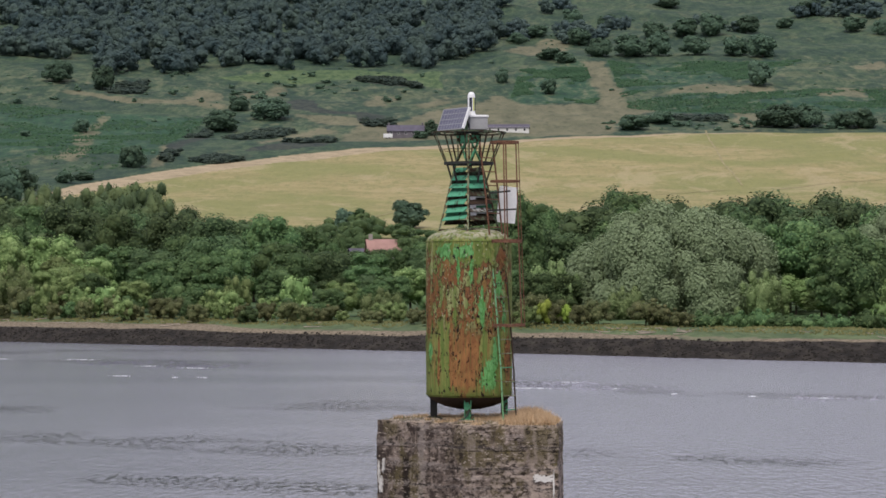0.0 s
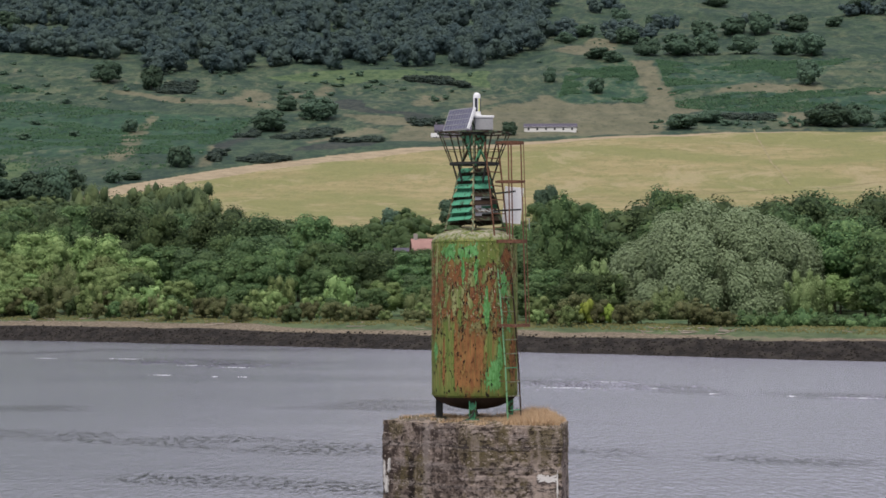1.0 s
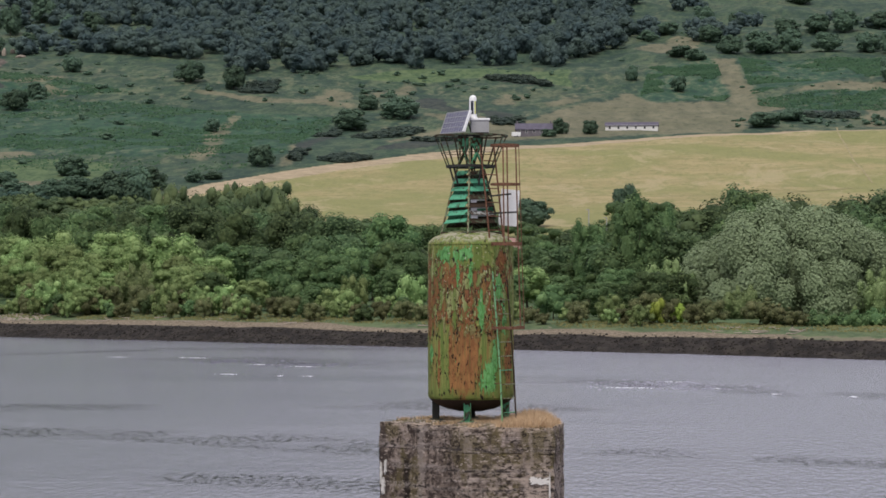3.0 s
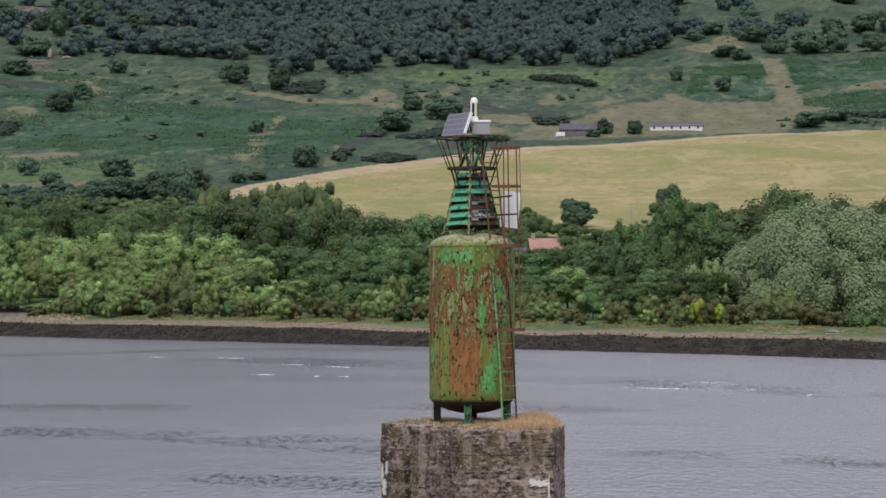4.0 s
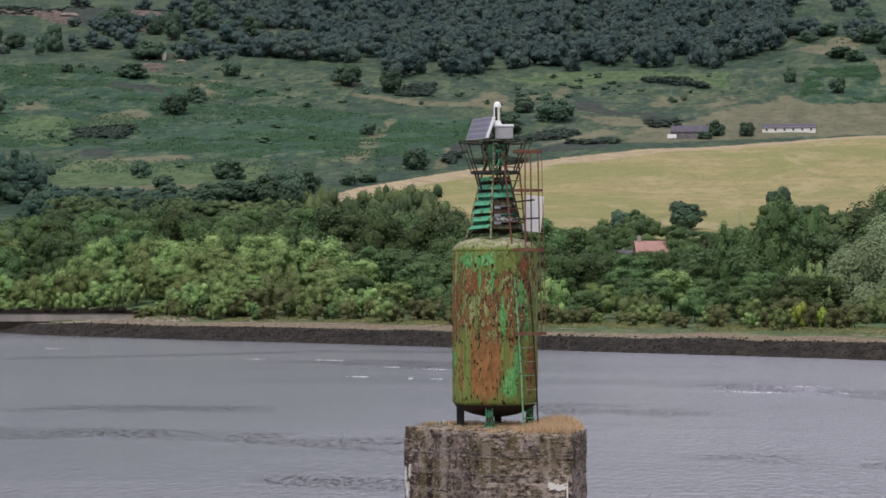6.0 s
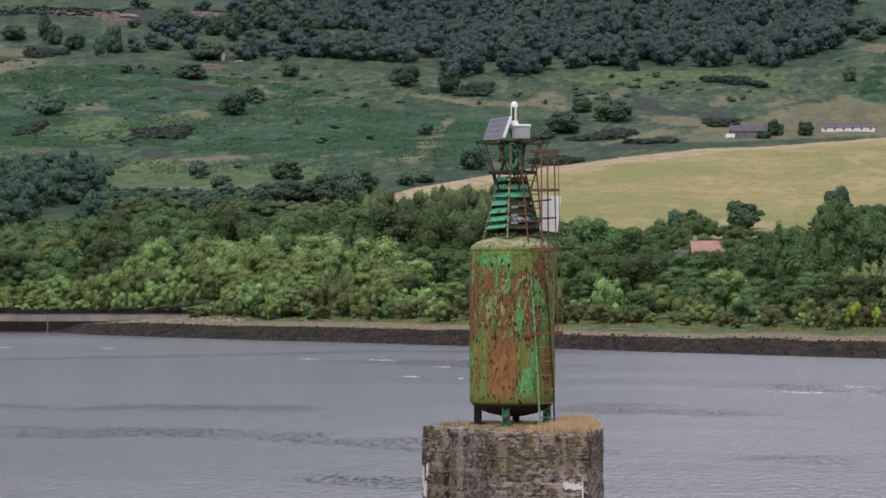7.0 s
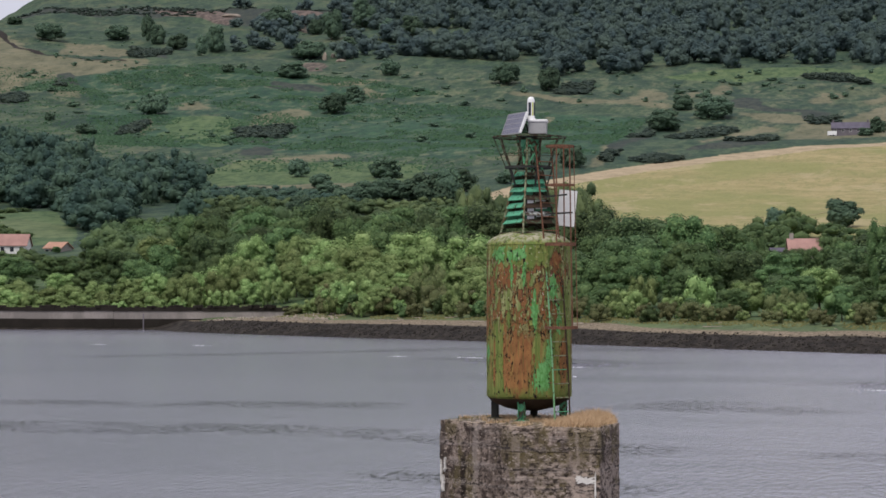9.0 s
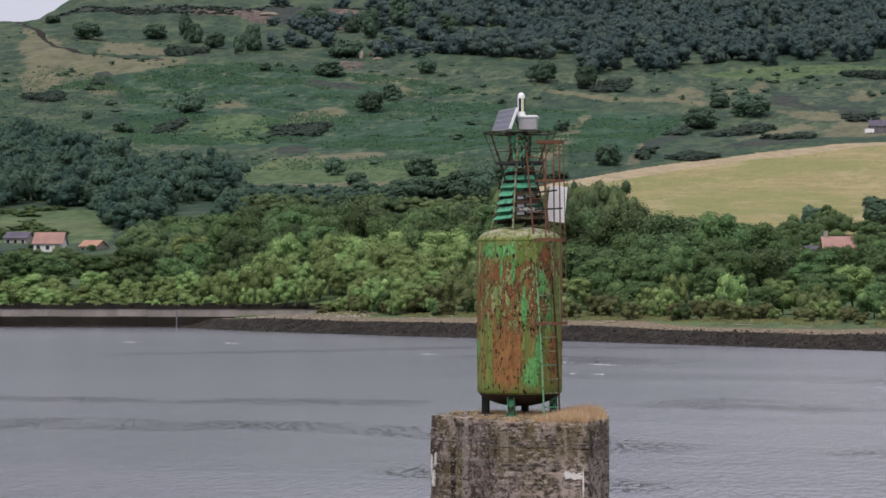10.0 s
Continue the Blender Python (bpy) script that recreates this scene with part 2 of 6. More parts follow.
    swell = k.maths("MULTIPLY", k.noise(0.11, 4, 0.65, (4.0, 1, 1)), 0.30)
    k.bump(k.maths("ADD", swell, k.maths("ADD", small, sharp)), 1.0, 0.30)
    k.b.inputs["Roughness"].default_value = 0.18
    k.b.inputs["Specular IOR Level"].default_value = 0.5
    return k.m


GROUND, WATER = ground_mat(), water_mat()


# ---- building helpers ----
HUB = (4.69, -47.5)


def polar(az, d):
    """World x, y of a bearing (degrees to the right of north) and distance from the hub of the view."""
    return HUB[0] + d * math.sin(radians(az)), HUB[1] + d * math.cos(radians(az))


def mesh_of(name, verts, faces, mats=(), smooth=False):
    """A mesh from numpy corners and faces of one corner count."""
    me = bpy.data.meshes.new(name)
    verts, faces = np.asarray(verts, np.float32), np.asarray(faces, np.int32)
    n, k = faces.shape
    me.vertices.add(len(verts))
    me.vertices.foreach_set("co", verts.ravel())
    me.loops.add(n * k)
    me.loops.foreach_set("vertex_index", faces.ravel())
    me.polygons.add(n)
    me.polygons.foreach_set("loop_start", np.arange(0, n * k, k, dtype=np.int32))
    if smooth:
        me.polygons.foreach_set("use_smooth", np.ones(n, bool))
    for m in mats:
        me.materials.append(m)
    me.update(calc_edges=True)
    return me


def thing(name, label, category, at=(0, 0, 0), group="", kind=""):
    ob = new(name)
    ob.location = at
    return tagged(ob, label, category, group, kind)


def part(name, bm, material, parent, label="", smooth=False):
    """Links a bmesh (or a mesh) as one mesh object under a thing or a part."""
    if isinstance(bm, bmesh.types.BMesh):
        me = bpy.data.meshes.new(name)
        bm.normal_update()
        bm.to_mesh(me)
        bm.free()
        me.materials.append(material)
        if smooth:
            me.polygons.foreach_set("use_smooth", np.ones(len(me.polygons), bool))
    else:
        me = bm
    ob = new(name, me)
    ob.parent = parent
    return tagged(ob, label)


def frame_of(way):
    way = Vector(way).normalized()
    side = way.cross(Vector((0, 0, 1)) if abs(way.z) < 0.95 else Vector((1, 0, 0))).normalized()
    return side, way.cross(side).normalized()


def tube(bm, a, b, r, r2=None, n=8):
    """A capped round bar from a to b."""
    a, b = Vector(a), Vector(b)
    u, v = frame_of(b - a)
    rings = []
    for p, rad in ((a, r), (b, r if r2 is None else r2)):
        rings.append([bm.verts.new(p + rad * (math.cos(w) * u + math.sin(w) * v)) for w in (2 * math.pi * i / n for i in range(n))])
    for i in range(n):
        bm.faces.new((rings[0][i], rings[0][(i + 1) % n], rings[1][(i + 1) % n], rings[1][i]))
    bm.faces.new(rings[0][::-1])
    bm.faces.new(rings[1])
    return bm


def bar(bm, a, b, w, h, up=(0, 0, 1)):
    """A flat bar from a to b, w wide and h high."""
    a, b = Vector(a), Vector(b)
    way = (b - a).normalized()
    side = way.cross(Vector(up)).normalized()
    top = side.cross(way).normalized()
    ends = []
    for p in (a, b):
        ends.append([bm.verts.new(p + sx * w / 2 * side + sz * h / 2 * top) for sx, sz in ((-1, -1), (1, -1), (1, 1), (-1, 1))])
    for i in range(4):
        bm.faces.new((ends[0][i], ends[0][(i + 1) % 4], ends[1][(i + 1) % 4], ends[1][i]))
    bm.faces.new(ends[0][::-1])
    bm.faces.new(ends[1])
    return bm


def box(bm, centre, size, turn=0.0, bevel=0.0):
    got = bmesh.ops.create_cube(bm, size=1.0, matrix=pose(*centre, 0, 0, turn) @ Matrix.Diagonal((*size, 1)))
    if bevel:
        edges = list({e for v in got["verts"] for e in v.link_edges})
        bmesh.ops.bevel(bm, geom=edges, offset=bevel, segments=2, affect="EDGES", profile=0.6)
    return bm


def hoop(bm, centre, radius, r, n=24, arc=(0, 360), tall=0.0):
    """One ring of round bar (or of flat bar, tall metres high), whole or in part."""
    whole = arc[1] - arc[0] >= 360
    cut = [(r, -tall / 2), (r, tall / 2), (-r, tall / 2), (-r, -tall / 2)] if tall else [(r * math.cos(w), r * math.sin(w)) for w in (math.pi / 3 * i for i in range(6))]
    rings = []
    for i in range(n if whole else n + 1):
        w = radians(arc[0] + (arc[1] - arc[0]) * i / n)
        rings.append([bm.verts.new((centre[0] + (radius + u) * math.cos(w), centre[1] + (radius + u) * math.sin(w), centre[2] + v)) for u, v in cut])
    for a, b in zip(rings, rings[1:] + (rings[:1] if whole else [])):
        for i in range(len(cut)):
            j = (i + 1) % len(cut)
            bm.faces.new((a[i], b[i], b[j], a[j]))
    if not whole:
        bm.faces.new(rings[0])
        bm.faces.new(rings[-1][::-1])
    return bm


def lathe(bm, outline, n=64):
    """Turns a list of (radius, height) round the z axis."""
    rings = []
    for r, z in outline:
        if r < 1e-4:
            rings.append([bm.verts.new((0, 0, z))])
        else:
            rings.append([bm.verts.new((r * math.cos(2 * math.pi * i / n), r * math.sin(2 * math.pi * i / n), z)) for i in range(n)])
    for lo, hi in zip(rings, rings[1:]):
        for i in range(n):
            j = (i + 1) % n
            ring = [lo[i % len(lo)], lo[j % len(lo)], hi[j % len(hi)], hi[i % len(hi)]]
            ring = list(dict.fromkeys(ring))
            if len(ring) > 2:
                bm.faces.new(ring)
    return bm


# ---- the land: one sheet from the river bed to the hill's back ----
SHORE_X = [-900, -400, -260, -162, -128, -118, -88, -69, -41, -17, 12, 24, 45, 100, 250, 900]
SHORE_Y = [300, 300, 314, 331, 337, 322, 297, 285, 264.5, 246, 225, 213, 197, 160, 80, -60]
RISE_D = [0, 430, 500, 600, 750, 860, 1000, 1070, 1150, 1220, 1300, 1400, 1550, 1700, 1900, 2200, 3000, 4200]
RISE_Z = [-8, 6, 9, 18, 31, 45, 68, 76.5, 90.6, 105, 123.4, 145.5, 175, 205, 245, 290, 300, 280]
fine_d = np.arange(0, 4201, 5.0)
fine_z = np.interp(fine_d, RISE_D, RISE_Z)
fine_z = np.convolve(np.pad(fine_z, 8, "edge"), np.ones(17) / 17, "valid")
LATTICE = np.random.default_rng(3).random((256, 256))


def value_noise(x, y, size, octaves=3, seed=0):
    """Smooth noise about 0, within about -0.5 to 0.5."""
    total, amp, norm = 0.0, 1.0, 0.0
    for o in range(octaves):
        u, v = np.asarray(x) / size + 17.3 * (o + seed), np.asarray(y) / size + 9.1 * (o + seed)
        i, j = np.floor(u).astype(int), np.floor(v).astype(int)
        a, b = u - i, v - j
        a, b = a * a * (3 - 2 * a), b * b * (3 - 2 * b)
        g = [[LATTICE[(i + p) % 256, (j + q) % 256] for q in (0, 1)] for p in (0, 1)]
        total = total + amp * ((g[0][0] * (1 - b) + g[0][1] * b) * (1 - a) + (g[1][0] * (1 - b) + g[1][1] * b) * a - 0.5)
        norm, amp, size = norm + amp, amp * 0.5, size * 0.5
    return total / norm * 1.5


def inland(x, y):
    """Metres inland from the far waterline (minus: out in the river)."""
    return (np.asarray(y) - np.interp(x, SHORE_X, SHORE_Y)) * 0.8


def height(x, y):
    x, y = np.asarray(x, float), np.asarray(y, float)
    s = inland(x, y) + 1.6 * value_noise(x, y, 9, 3)
    near = -230 - y
    bank = np.interp(np.maximum(s, near), [-60, -15, 0, 8, 18, 45, 120, 300], [-6, -1.6, 0, 1.95, 3.0, 3.5, 5, 6])
    d = np.hypot(x - HUB[0], y - HUB[1])
    az = np.degrees(np.arctan2(x - HUB[0], y - HUB[1]))
    rise = np.interp(d, fine_d, fine_z)
    # towards the west the hill ends in a lower shoulder
    low = np.clip((-22.1 - az) / 2.2, 0, 1)
    rise = rise - np.maximum(rise - 189 - 6 * np.clip((az + 24.4) / 2.2, 0, 1), 0) * low
    rise = rise + value_noise(x, y, 60, 4) * np.interp(d, [450, 900, 1200, 1700], [0, 1.5, 4, 9]) + value_noise(x, y, 14, 2, 5) * np.interp(d, [450, 1100, 1600], [0, 0.5, 2])
    land = np.where(s > 20, np.maximum(bank, np.minimum(rise, 3.1 + 0.2 * (s - 20) + 0.002 * (s - 20) ** 2)), bank)
    # the spit lies low before the sea wall
    spit = (x < -88) & (x > -125) & (y < 343 + 0.16 * (x + 104))
    return np.where(spit, np.minimum(land, np.interp(x, [-118, -106, -88], [1.7, 2.1, 3.4]) + 0.5 * value_noise(x, y, 5, 2)), land)


def inside(az, d, poly):
    hit = np.zeros(np.shape(az), bool)
    for (a0, d0), (a1, d1) in zip(poly, poly[1:] + poly[:1]):
        cross = ((d0 > d) != (d1 > d)) & (az < (a1 - a0) * (d - d0) / ((d1 - d0) or 1e-9) + a0)
        hit ^= cross
    return hit


HAY_TOP = [(-11.5, 800), (-11.3, 806), (-10.24, 852), (-7.84, 905), (-4.99, 962), (-1.55, 1006), (2.18, 1061), (5.03, 1077), (10.19, 1081), (20, 1084)]
HAY = [[(20, 560), (-3, 560), (-6, 640), (-9, 720), (-11.3, 780)] + HAY_TOP]
STRIP = [HAY_TOP[1:] + [(a, d - (34 - 1.6 * (a + 12)) * (1 if a < 8 else 0.3)) for a, d in HAY_TOP[:0:-1]]]
BRACKEN = [
    [(0.79, 1209), (1.1, 1334), (2.67, 1388), (3.08, 1230), (2.94, 1214)],
    [(3.31, 1387), (8.19, 1384), (7.19, 1301), (3.65, 1237)],
    [(3.79, 1218), (7, 1247), (14, 1274), (14, 1152), (6.9, 1169), (3.79, 1197)],
    [(-21, 1000), (-21, 1247), (-12, 1206), (-6.8, 1133), (-7.3, 1073), (-8.2, 960), (-12, 950)],
    [(-23, 1247), (-19, 1367), (-15, 1314), (-12, 1247), (-16, 1218)],
]
# bright grassy ledges
LAWN = [
    [(-18.17, 845), (-17.9, 904), (-17.06, 942), (-14.49, 937), (-12.48, 927), (-12.46, 859), (-15.04, 854), (-17.6, 845)],
    [(-19.36, 1050), (-18.95, 1144), (-17.39, 1153), (-17.22, 1024), (-17.64, 991)],
    [(-6.62, 1316), (-4.62, 1360), (-0.91, 1345), (-0.92, 1271), (-2.91, 1327), (-4.63, 1297)],
]
GORSE = [
    [(-8.04, 931), (-7.81, 988), (-7.16, 1076), (-6.77, 1098), (-6.78, 1074), (-7.39, 1001), (-7.83, 934)],
    [(-5.98, 977), (-5.69, 995), (-4.69, 1027), (-4.11, 1038), (-3.82, 1058), (-3.66, 1023), (-3.98, 995), (-5.27, 977)],
    [(-7.26, 936), (-6.69, 954), (-6.06, 945), (-6.7, 928)],
    [(-6.39, 1045), (-5.81, 1085), (-4.88, 1103), (-4.67, 1088), (-4.96, 1065), (-5.97, 1027)],
    [(-4.86, 1192), (-4.64, 1238), (-4.07, 1231), (-4.01, 1190), (-3.23, 1169), (-2.23, 1151), (-2.1, 1113), (-2.81, 1110), (-2.94, 1154), (-4.08, 1169)],
    [(-2.92, 1301), (-3.06, 1320), (-2.06, 1308), (-1.42, 1287), (-1.49, 1274), (-2.35, 1296)],
    [(-9.16, 1261), (-8.31, 1294), (-8.39, 1261), (-8.89, 1238)],
    [(4.48, 1166), (5.34, 1183), (6.25, 1164), (6.17, 1133), (5.05, 1142)],
]
GORSE_WEST = [
    [(-23.58, 1202), (-23.44, 1224), (-22.61, 1230), (-22.58, 1208), (-23.02, 1197)],
    [(-21.78, 1261), (-21.65, 1317), (-21.3, 1320), (-21.25, 1273)],
    [(-20.21, 1077), (-19.91, 1111), (-19.58, 1129), (-19.54, 1120), (-19.9, 1080)],
    [(-17.37, 1039), (-17.24, 1101), (-16.53, 1104), (-15.82, 1115), (-16.51, 1012)],
    [(-18.14, 775), (-17.88, 828), (-15.46, 830), (-15.51, 775), (-16.72, 766)],
    [(-16.56, 1269), (-16.28, 1295), (-14.96, 1264), (-15.04, 1247), (-16.27, 1254)],
    [(-17.21, 979), (-16.51, 1001), (-16.36, 967), (-17.07, 958)],
    [(-9.28, 1241), (-8.92, 1290), (-8.35, 1274), (-8.42, 1244)],
    [(-19.98, 1415), (-19.96, 1469), (-19.0, 1444), (-18.99, 1397)],
]
PALE_EAST = [
    [(-4.8, 1159), (-3.52, 1156), (-2.73, 1138), (-2.81, 1108), (-3.52, 1114), (-4.23, 1144)],
    [(-5.97, 1001), (-4.96, 1053), (-4.1, 1102), (-3.6, 1083), (-4.68, 1035)],
    [(-9.57, 1144), (-9.36, 1144), (-9.83, 951), (-10.51, 951), (-10.19, 1000)],
    [(-10.56, 1254), (-8.47, 1226), (-6.35, 1208), (-6.43, 1190), (-8.47, 1210), (-10.56, 1241)],
    [(-8.47, 923), (-7.81, 1007), (-7.65, 984), (-8.12, 914)],
    [(-7.48, 1235), (-7.05, 1264), (-6.48, 1260), (-6.42, 1230), (-7.2, 1208)],
    [(-6.06, 1246), (-4.92, 1298), (-4.92, 1261), (-5.92, 1226)],
    [(-2.94, 1197), (-2.64, 1262), (-2.07, 1259), (-2.22, 1208)],
    [(-1.72, 1211), (-0.78, 1245), (-0.64, 1218), (-1.51, 1199)],
    [(-0.88, 1200), (0.79, 1250), (1.07, 1203), (3.07, 1212), (3.64, 1222), (4.77, 1195), (3.63, 1161), (3.33, 1080), (-3.55, 1020), (-3.24, 1102), (-1.81, 1130)],
]
PALE_FAR = [
    [(2.71, 1380), (3.31, 1387), (3.75, 1216), (3.1, 1219)],
    [(4.5, 1228), (4.93, 1250), (5.64, 1267), (7.35, 1262), (7.18, 1236), (5.49, 1231)],
    [(8.44, 1226), (9.0, 1266), (9.76, 1260), (9.69, 1227)],
    [(9.29, 1351), (10.24, 1387), (10.24, 1350), (9.57, 1334)],
    [(6.45, 1090), (6.47, 1183), (7.1, 1173), (7.01, 1085)],
    [(0.75, 1438), (1.69, 1523), (2.41, 1529), (2.25, 1435), (1.25, 1420)],
    [(-23.63, 1534), (-22.79, 1491), (-22.08, 1389), (-19.56, 1398), (-19.62, 1330), (-21.09, 1314), (-22.48, 1265), (-23.58, 1212)],
    [(-16.97, 1156), (-15.69, 1199), (-15.4, 1179), (-15.96, 1115), (-16.81, 1071), (-17.07, 1107)],
    [(-19.9, 1068), (-19.52, 1144), (-19.4, 1131), (-19.57, 1068)],
    [(-17.9, 904), (-16.92, 946), (-14.5, 972), (-14.49, 949), (-16.77, 930), (-17.76, 893)],
    [(-18.68, 1194), (-18.04, 1203), (-17.99, 1175), (-18.6, 1163)],
]
PALE_WEST = [
    [(-14.27, 1251), (-13.99, 1270), (-13.63, 1251), (-13.84, 1226)],
    [(-15.71, 1285), (-14.96, 1280), (-13.71, 1301), (-13.7, 1280), (-14.96, 1270)],
    [(-22.06, 1231), (-21.64, 1264), (-21.15, 1249), (-21.22, 1227)],
    [(-21.67, 1405), (-21.54, 1497), (-20.13, 1460), (-19.91, 1428)],
    [(-17.74, 843), (-15.04, 854), (-13.75, 861), (-12.46, 851), (-12.46, 841), (-15.03, 835), (-17.59, 831)],
    [(-10.7, 950), (-10.35, 958), (-10.02, 1115), (-9.85, 1115), (-9.82, 947), (-10.13, 932)],
]
ROCK = [
    [(-19.45, 1736), (-17.61, 1759), (-17.46, 1664), (-18.32, 1672), (-19.31, 1683)],
    [(-15.97, 1723), (-15.76, 1806), (-15.19, 1722), (-15.23, 1610), (-15.75, 1606)],
    [(-15.65, 1359), (-15.58, 1390), (-15.01, 1402), (-15.07, 1350)],
]
VILLAGE_FIELD = [(-27, 600), (-21.2, 600), (-21.3, 690), (-21.8, 745), (-27, 745)]
# dry grass in the field by the village
VILLAGE_DRY = [[(-27, 650), (-23.6, 640), (-21.9, 630), (-21.3, 640), (-21.5, 690), (-22.4, 715), (-23, 700), (-27, 700)]]
HEATHER = GORSE + GORSE_WEST + [[(-22.9, 1700), (-21.4, 1670), (-18.5, 1680), (-15.7, 1630), (-14, 1700), (-15, 1780), (-23, 1780)]]
PALE = STRIP + PALE_EAST + PALE_FAR + PALE_WEST + VILLAGE_DRY
LAWN.append(VILLAGE_FIELD)

THIN = [[(-27, 1240), (-19, 1150), (-16, 1050), (-9, 1230), (-6.5, 1130), (-4, 1000), (3, 1070), (12, 1090), (12, 1420), (-2, 1350), (-12, 1345), (-27, 1420)], [(-21, 905), (-13, 900), (-9, 960), (-14, 1000), (-21, 990)]]


def soft(az, d, polys):
    """Share of each grid cell that lies inside one of the outlines."""
    total = np.zeros(np.shape(az), np.float32)
    offs = [(-0.09, -2.5), (-0.03, 1.0), (0.03, -1.0), (0.09, 2.5), (-0.07, 3.0), (0.07, -3.0), (0.0, 0.0)]
    for da, dd in offs:
        hit = np.zeros(np.shape(az), bool)
        for p in polys:
            hit |= inside(az + da, d + dd, p)
        total += hit
    return total / len(offs)


def ground_sheet():
    ds = np.concatenate([np.arange(0, 180, 30), np.arange(180, 420, 2.5), np.arange(420, 1000, 4.0), np.arange(1000, 1720, 4.5), np.arange(1720, 2200, 24), np.arange(2200, 4201, 200)])
    azs = np.concatenate([np.arange(-180, -30, 3.0), np.arange(-30, 15, 0.17), np.arange(15, 180, 3.0)])
    A, D = np.meshgrid(azs, ds)
    X, Y = HUB[0] + D * np.sin(np.radians(A)), HUB[1] + D * np.cos(np.radians(A))
    Z = height(X, Y)
    na, nd = len(azs), len(ds)
    i, j = np.meshgrid(np.arange(nd - 1), np.arange(na), indexing="ij")
    jn = (j + 1) % na
    faces = np.stack([i * na + j, i * na + jn, (i + 1) * na + jn, (i + 1) * na + j], -1).reshape(-1, 4)[:, ::-1]
    me = mesh_of("ground", np.stack([X, Y, Z], -1).reshape(-1, 3), faces, [GROUND], True)
    S = inland(X, Y)
    wob = value_noise(X, Y, 30, 3, 2)
    Aj, Dj = A + 0.35 * wob, D + 13 * value_noise(X, Y, 25, 3, 7)
    masks = []
    for polys, loose in ((HAY, False), (BRACKEN, True), (HEATHER, True), (PALE[1:], True), (LAWN, True)):
        masks.append(soft(Aj if loose else A, Dj if loose else D, polys))
    masks[0] = np.maximum(masks[0], soft(A, D, STRIP))
    masks[3] = np.maximum(masks[3], soft(A, D, STRIP))
    # thin dry grass between the green, in broken patches
    masks[3] = np.maximum(masks[3], 0.36 * soft(Aj, Dj, THIN))
    masks[1] = np.maximum(masks[1], 0.40 * soft(Aj, Dj, THIN))
    flat = (S > 0) & (D < 520)
    masks[3] = np.where(flat, (S > 8) & (S < 26), masks[3])
    masks[4] = np.where(flat, S > 10.5, masks[4])
    mud = np.clip((9.0 + 2.5 * wob - S) / 2, 0, 1)
    masks.append(mud.astype(np.float32))
    masks.append(soft(Aj, Dj, ROCK))
    beach = np.clip((14.5 + 9 * wob - 4 * (X > 25) - S) / 3, 0, 1) * flat
    masks += [beach.astype(np.float32), 0 * beach]
    for name, three in (("cover_a", masks[:3]), ("cover_b", masks[3:6]), ("cover_c", masks[6:9])):
        at = me.color_attributes.new(name, "FLOAT_COLOR", "POINT")
        at.data.foreach_set("color", np.stack([*three, np.ones(A.shape)], -1).astype(np.float32).ravel())
    return tagged(new("ground", me), "rough green hillside, hay field and muddy river bank", "ground", kind="structure")


ground_sheet()

# ---- the river ----
rows = np.array([(x, y, 0.0) for y in np.linspace(-420, 420, 9) for x in np.linspace(-1200, 1000, 12)])
quads = [(r * 12 + c, r * 12 + c + 1, r * 12 + c + 13, r * 12 + c + 12) for r in range(8) for c in range(11)]
tagged(new("water", mesh_of("water", rows, quads, [WATER])), "grey rippled river water under an overcast sky", "water", kind="structure")

# ---- plants ----
ICO = bmesh.new()
bmesh.ops.create_icosphere(ICO, subdivisions=2, radius=1.0)
ICO_V = np.array([v.co[:] for v in ICO.verts])
ICO_F = np.array([[v.index for v in f.verts] for f in ICO.faces])
ICO.free()
ICO1 = bmesh.new()
bmesh.ops.create_icosphere(ICO1, subdivisions=1, radius=1.0)
ICO1_V = np.array([v.co[:] for v in ICO1.verts])
ICO1_F = np.array([[v.index for v in f.verts] for f in ICO1.faces])
ICO1.free()


def leaf_quads(rng, centres, normals, size, slim=0.6, fuzz=0.27):
    """One bent leaf spray for each centre: two triangles, or one where it is broad."""
    n = len(centres)
    nm = normals + rng.normal(0, fuzz, (n, 3))
    nm /= np.linalg.norm(nm, axis=1, keepdims=True) + 1e-9
    u = np.cross(nm, rng.normal(0, 1, (n, 3)))
    u /= np.linalg.norm(u, axis=1, keepdims=True) + 1e-9
    v = np.cross(nm, u)
    s = size * rng.uniform(0.6, 1.3, (n, 1))
    if slim > 0.75:
        pts = np.stack([centres - u * s * 0.5, centres + u * s * 0.5 + nm * s * 0.15, centres + v * s * slim * rng.uniform(0.5, 1.0, (n, 1)) - nm * s * 0.1], 1)
        return pts.reshape(-1, 3), np.arange(3 * n).reshape(-1, 3)
    pts = np.stack([centres - u * s * 0.5, centres - v * s * slim * 0.5 + nm * s * 0.12, centres + u * s * 0.5, centres + v * s * slim * 0.5 + nm * s * 0.12], 1)
    base = np.arange(n)[:, None] * 4
    tris = np.concatenate([base + [0, 1, 2], base + [0, 2, 3]])
    return pts.reshape(-1, 3), tris


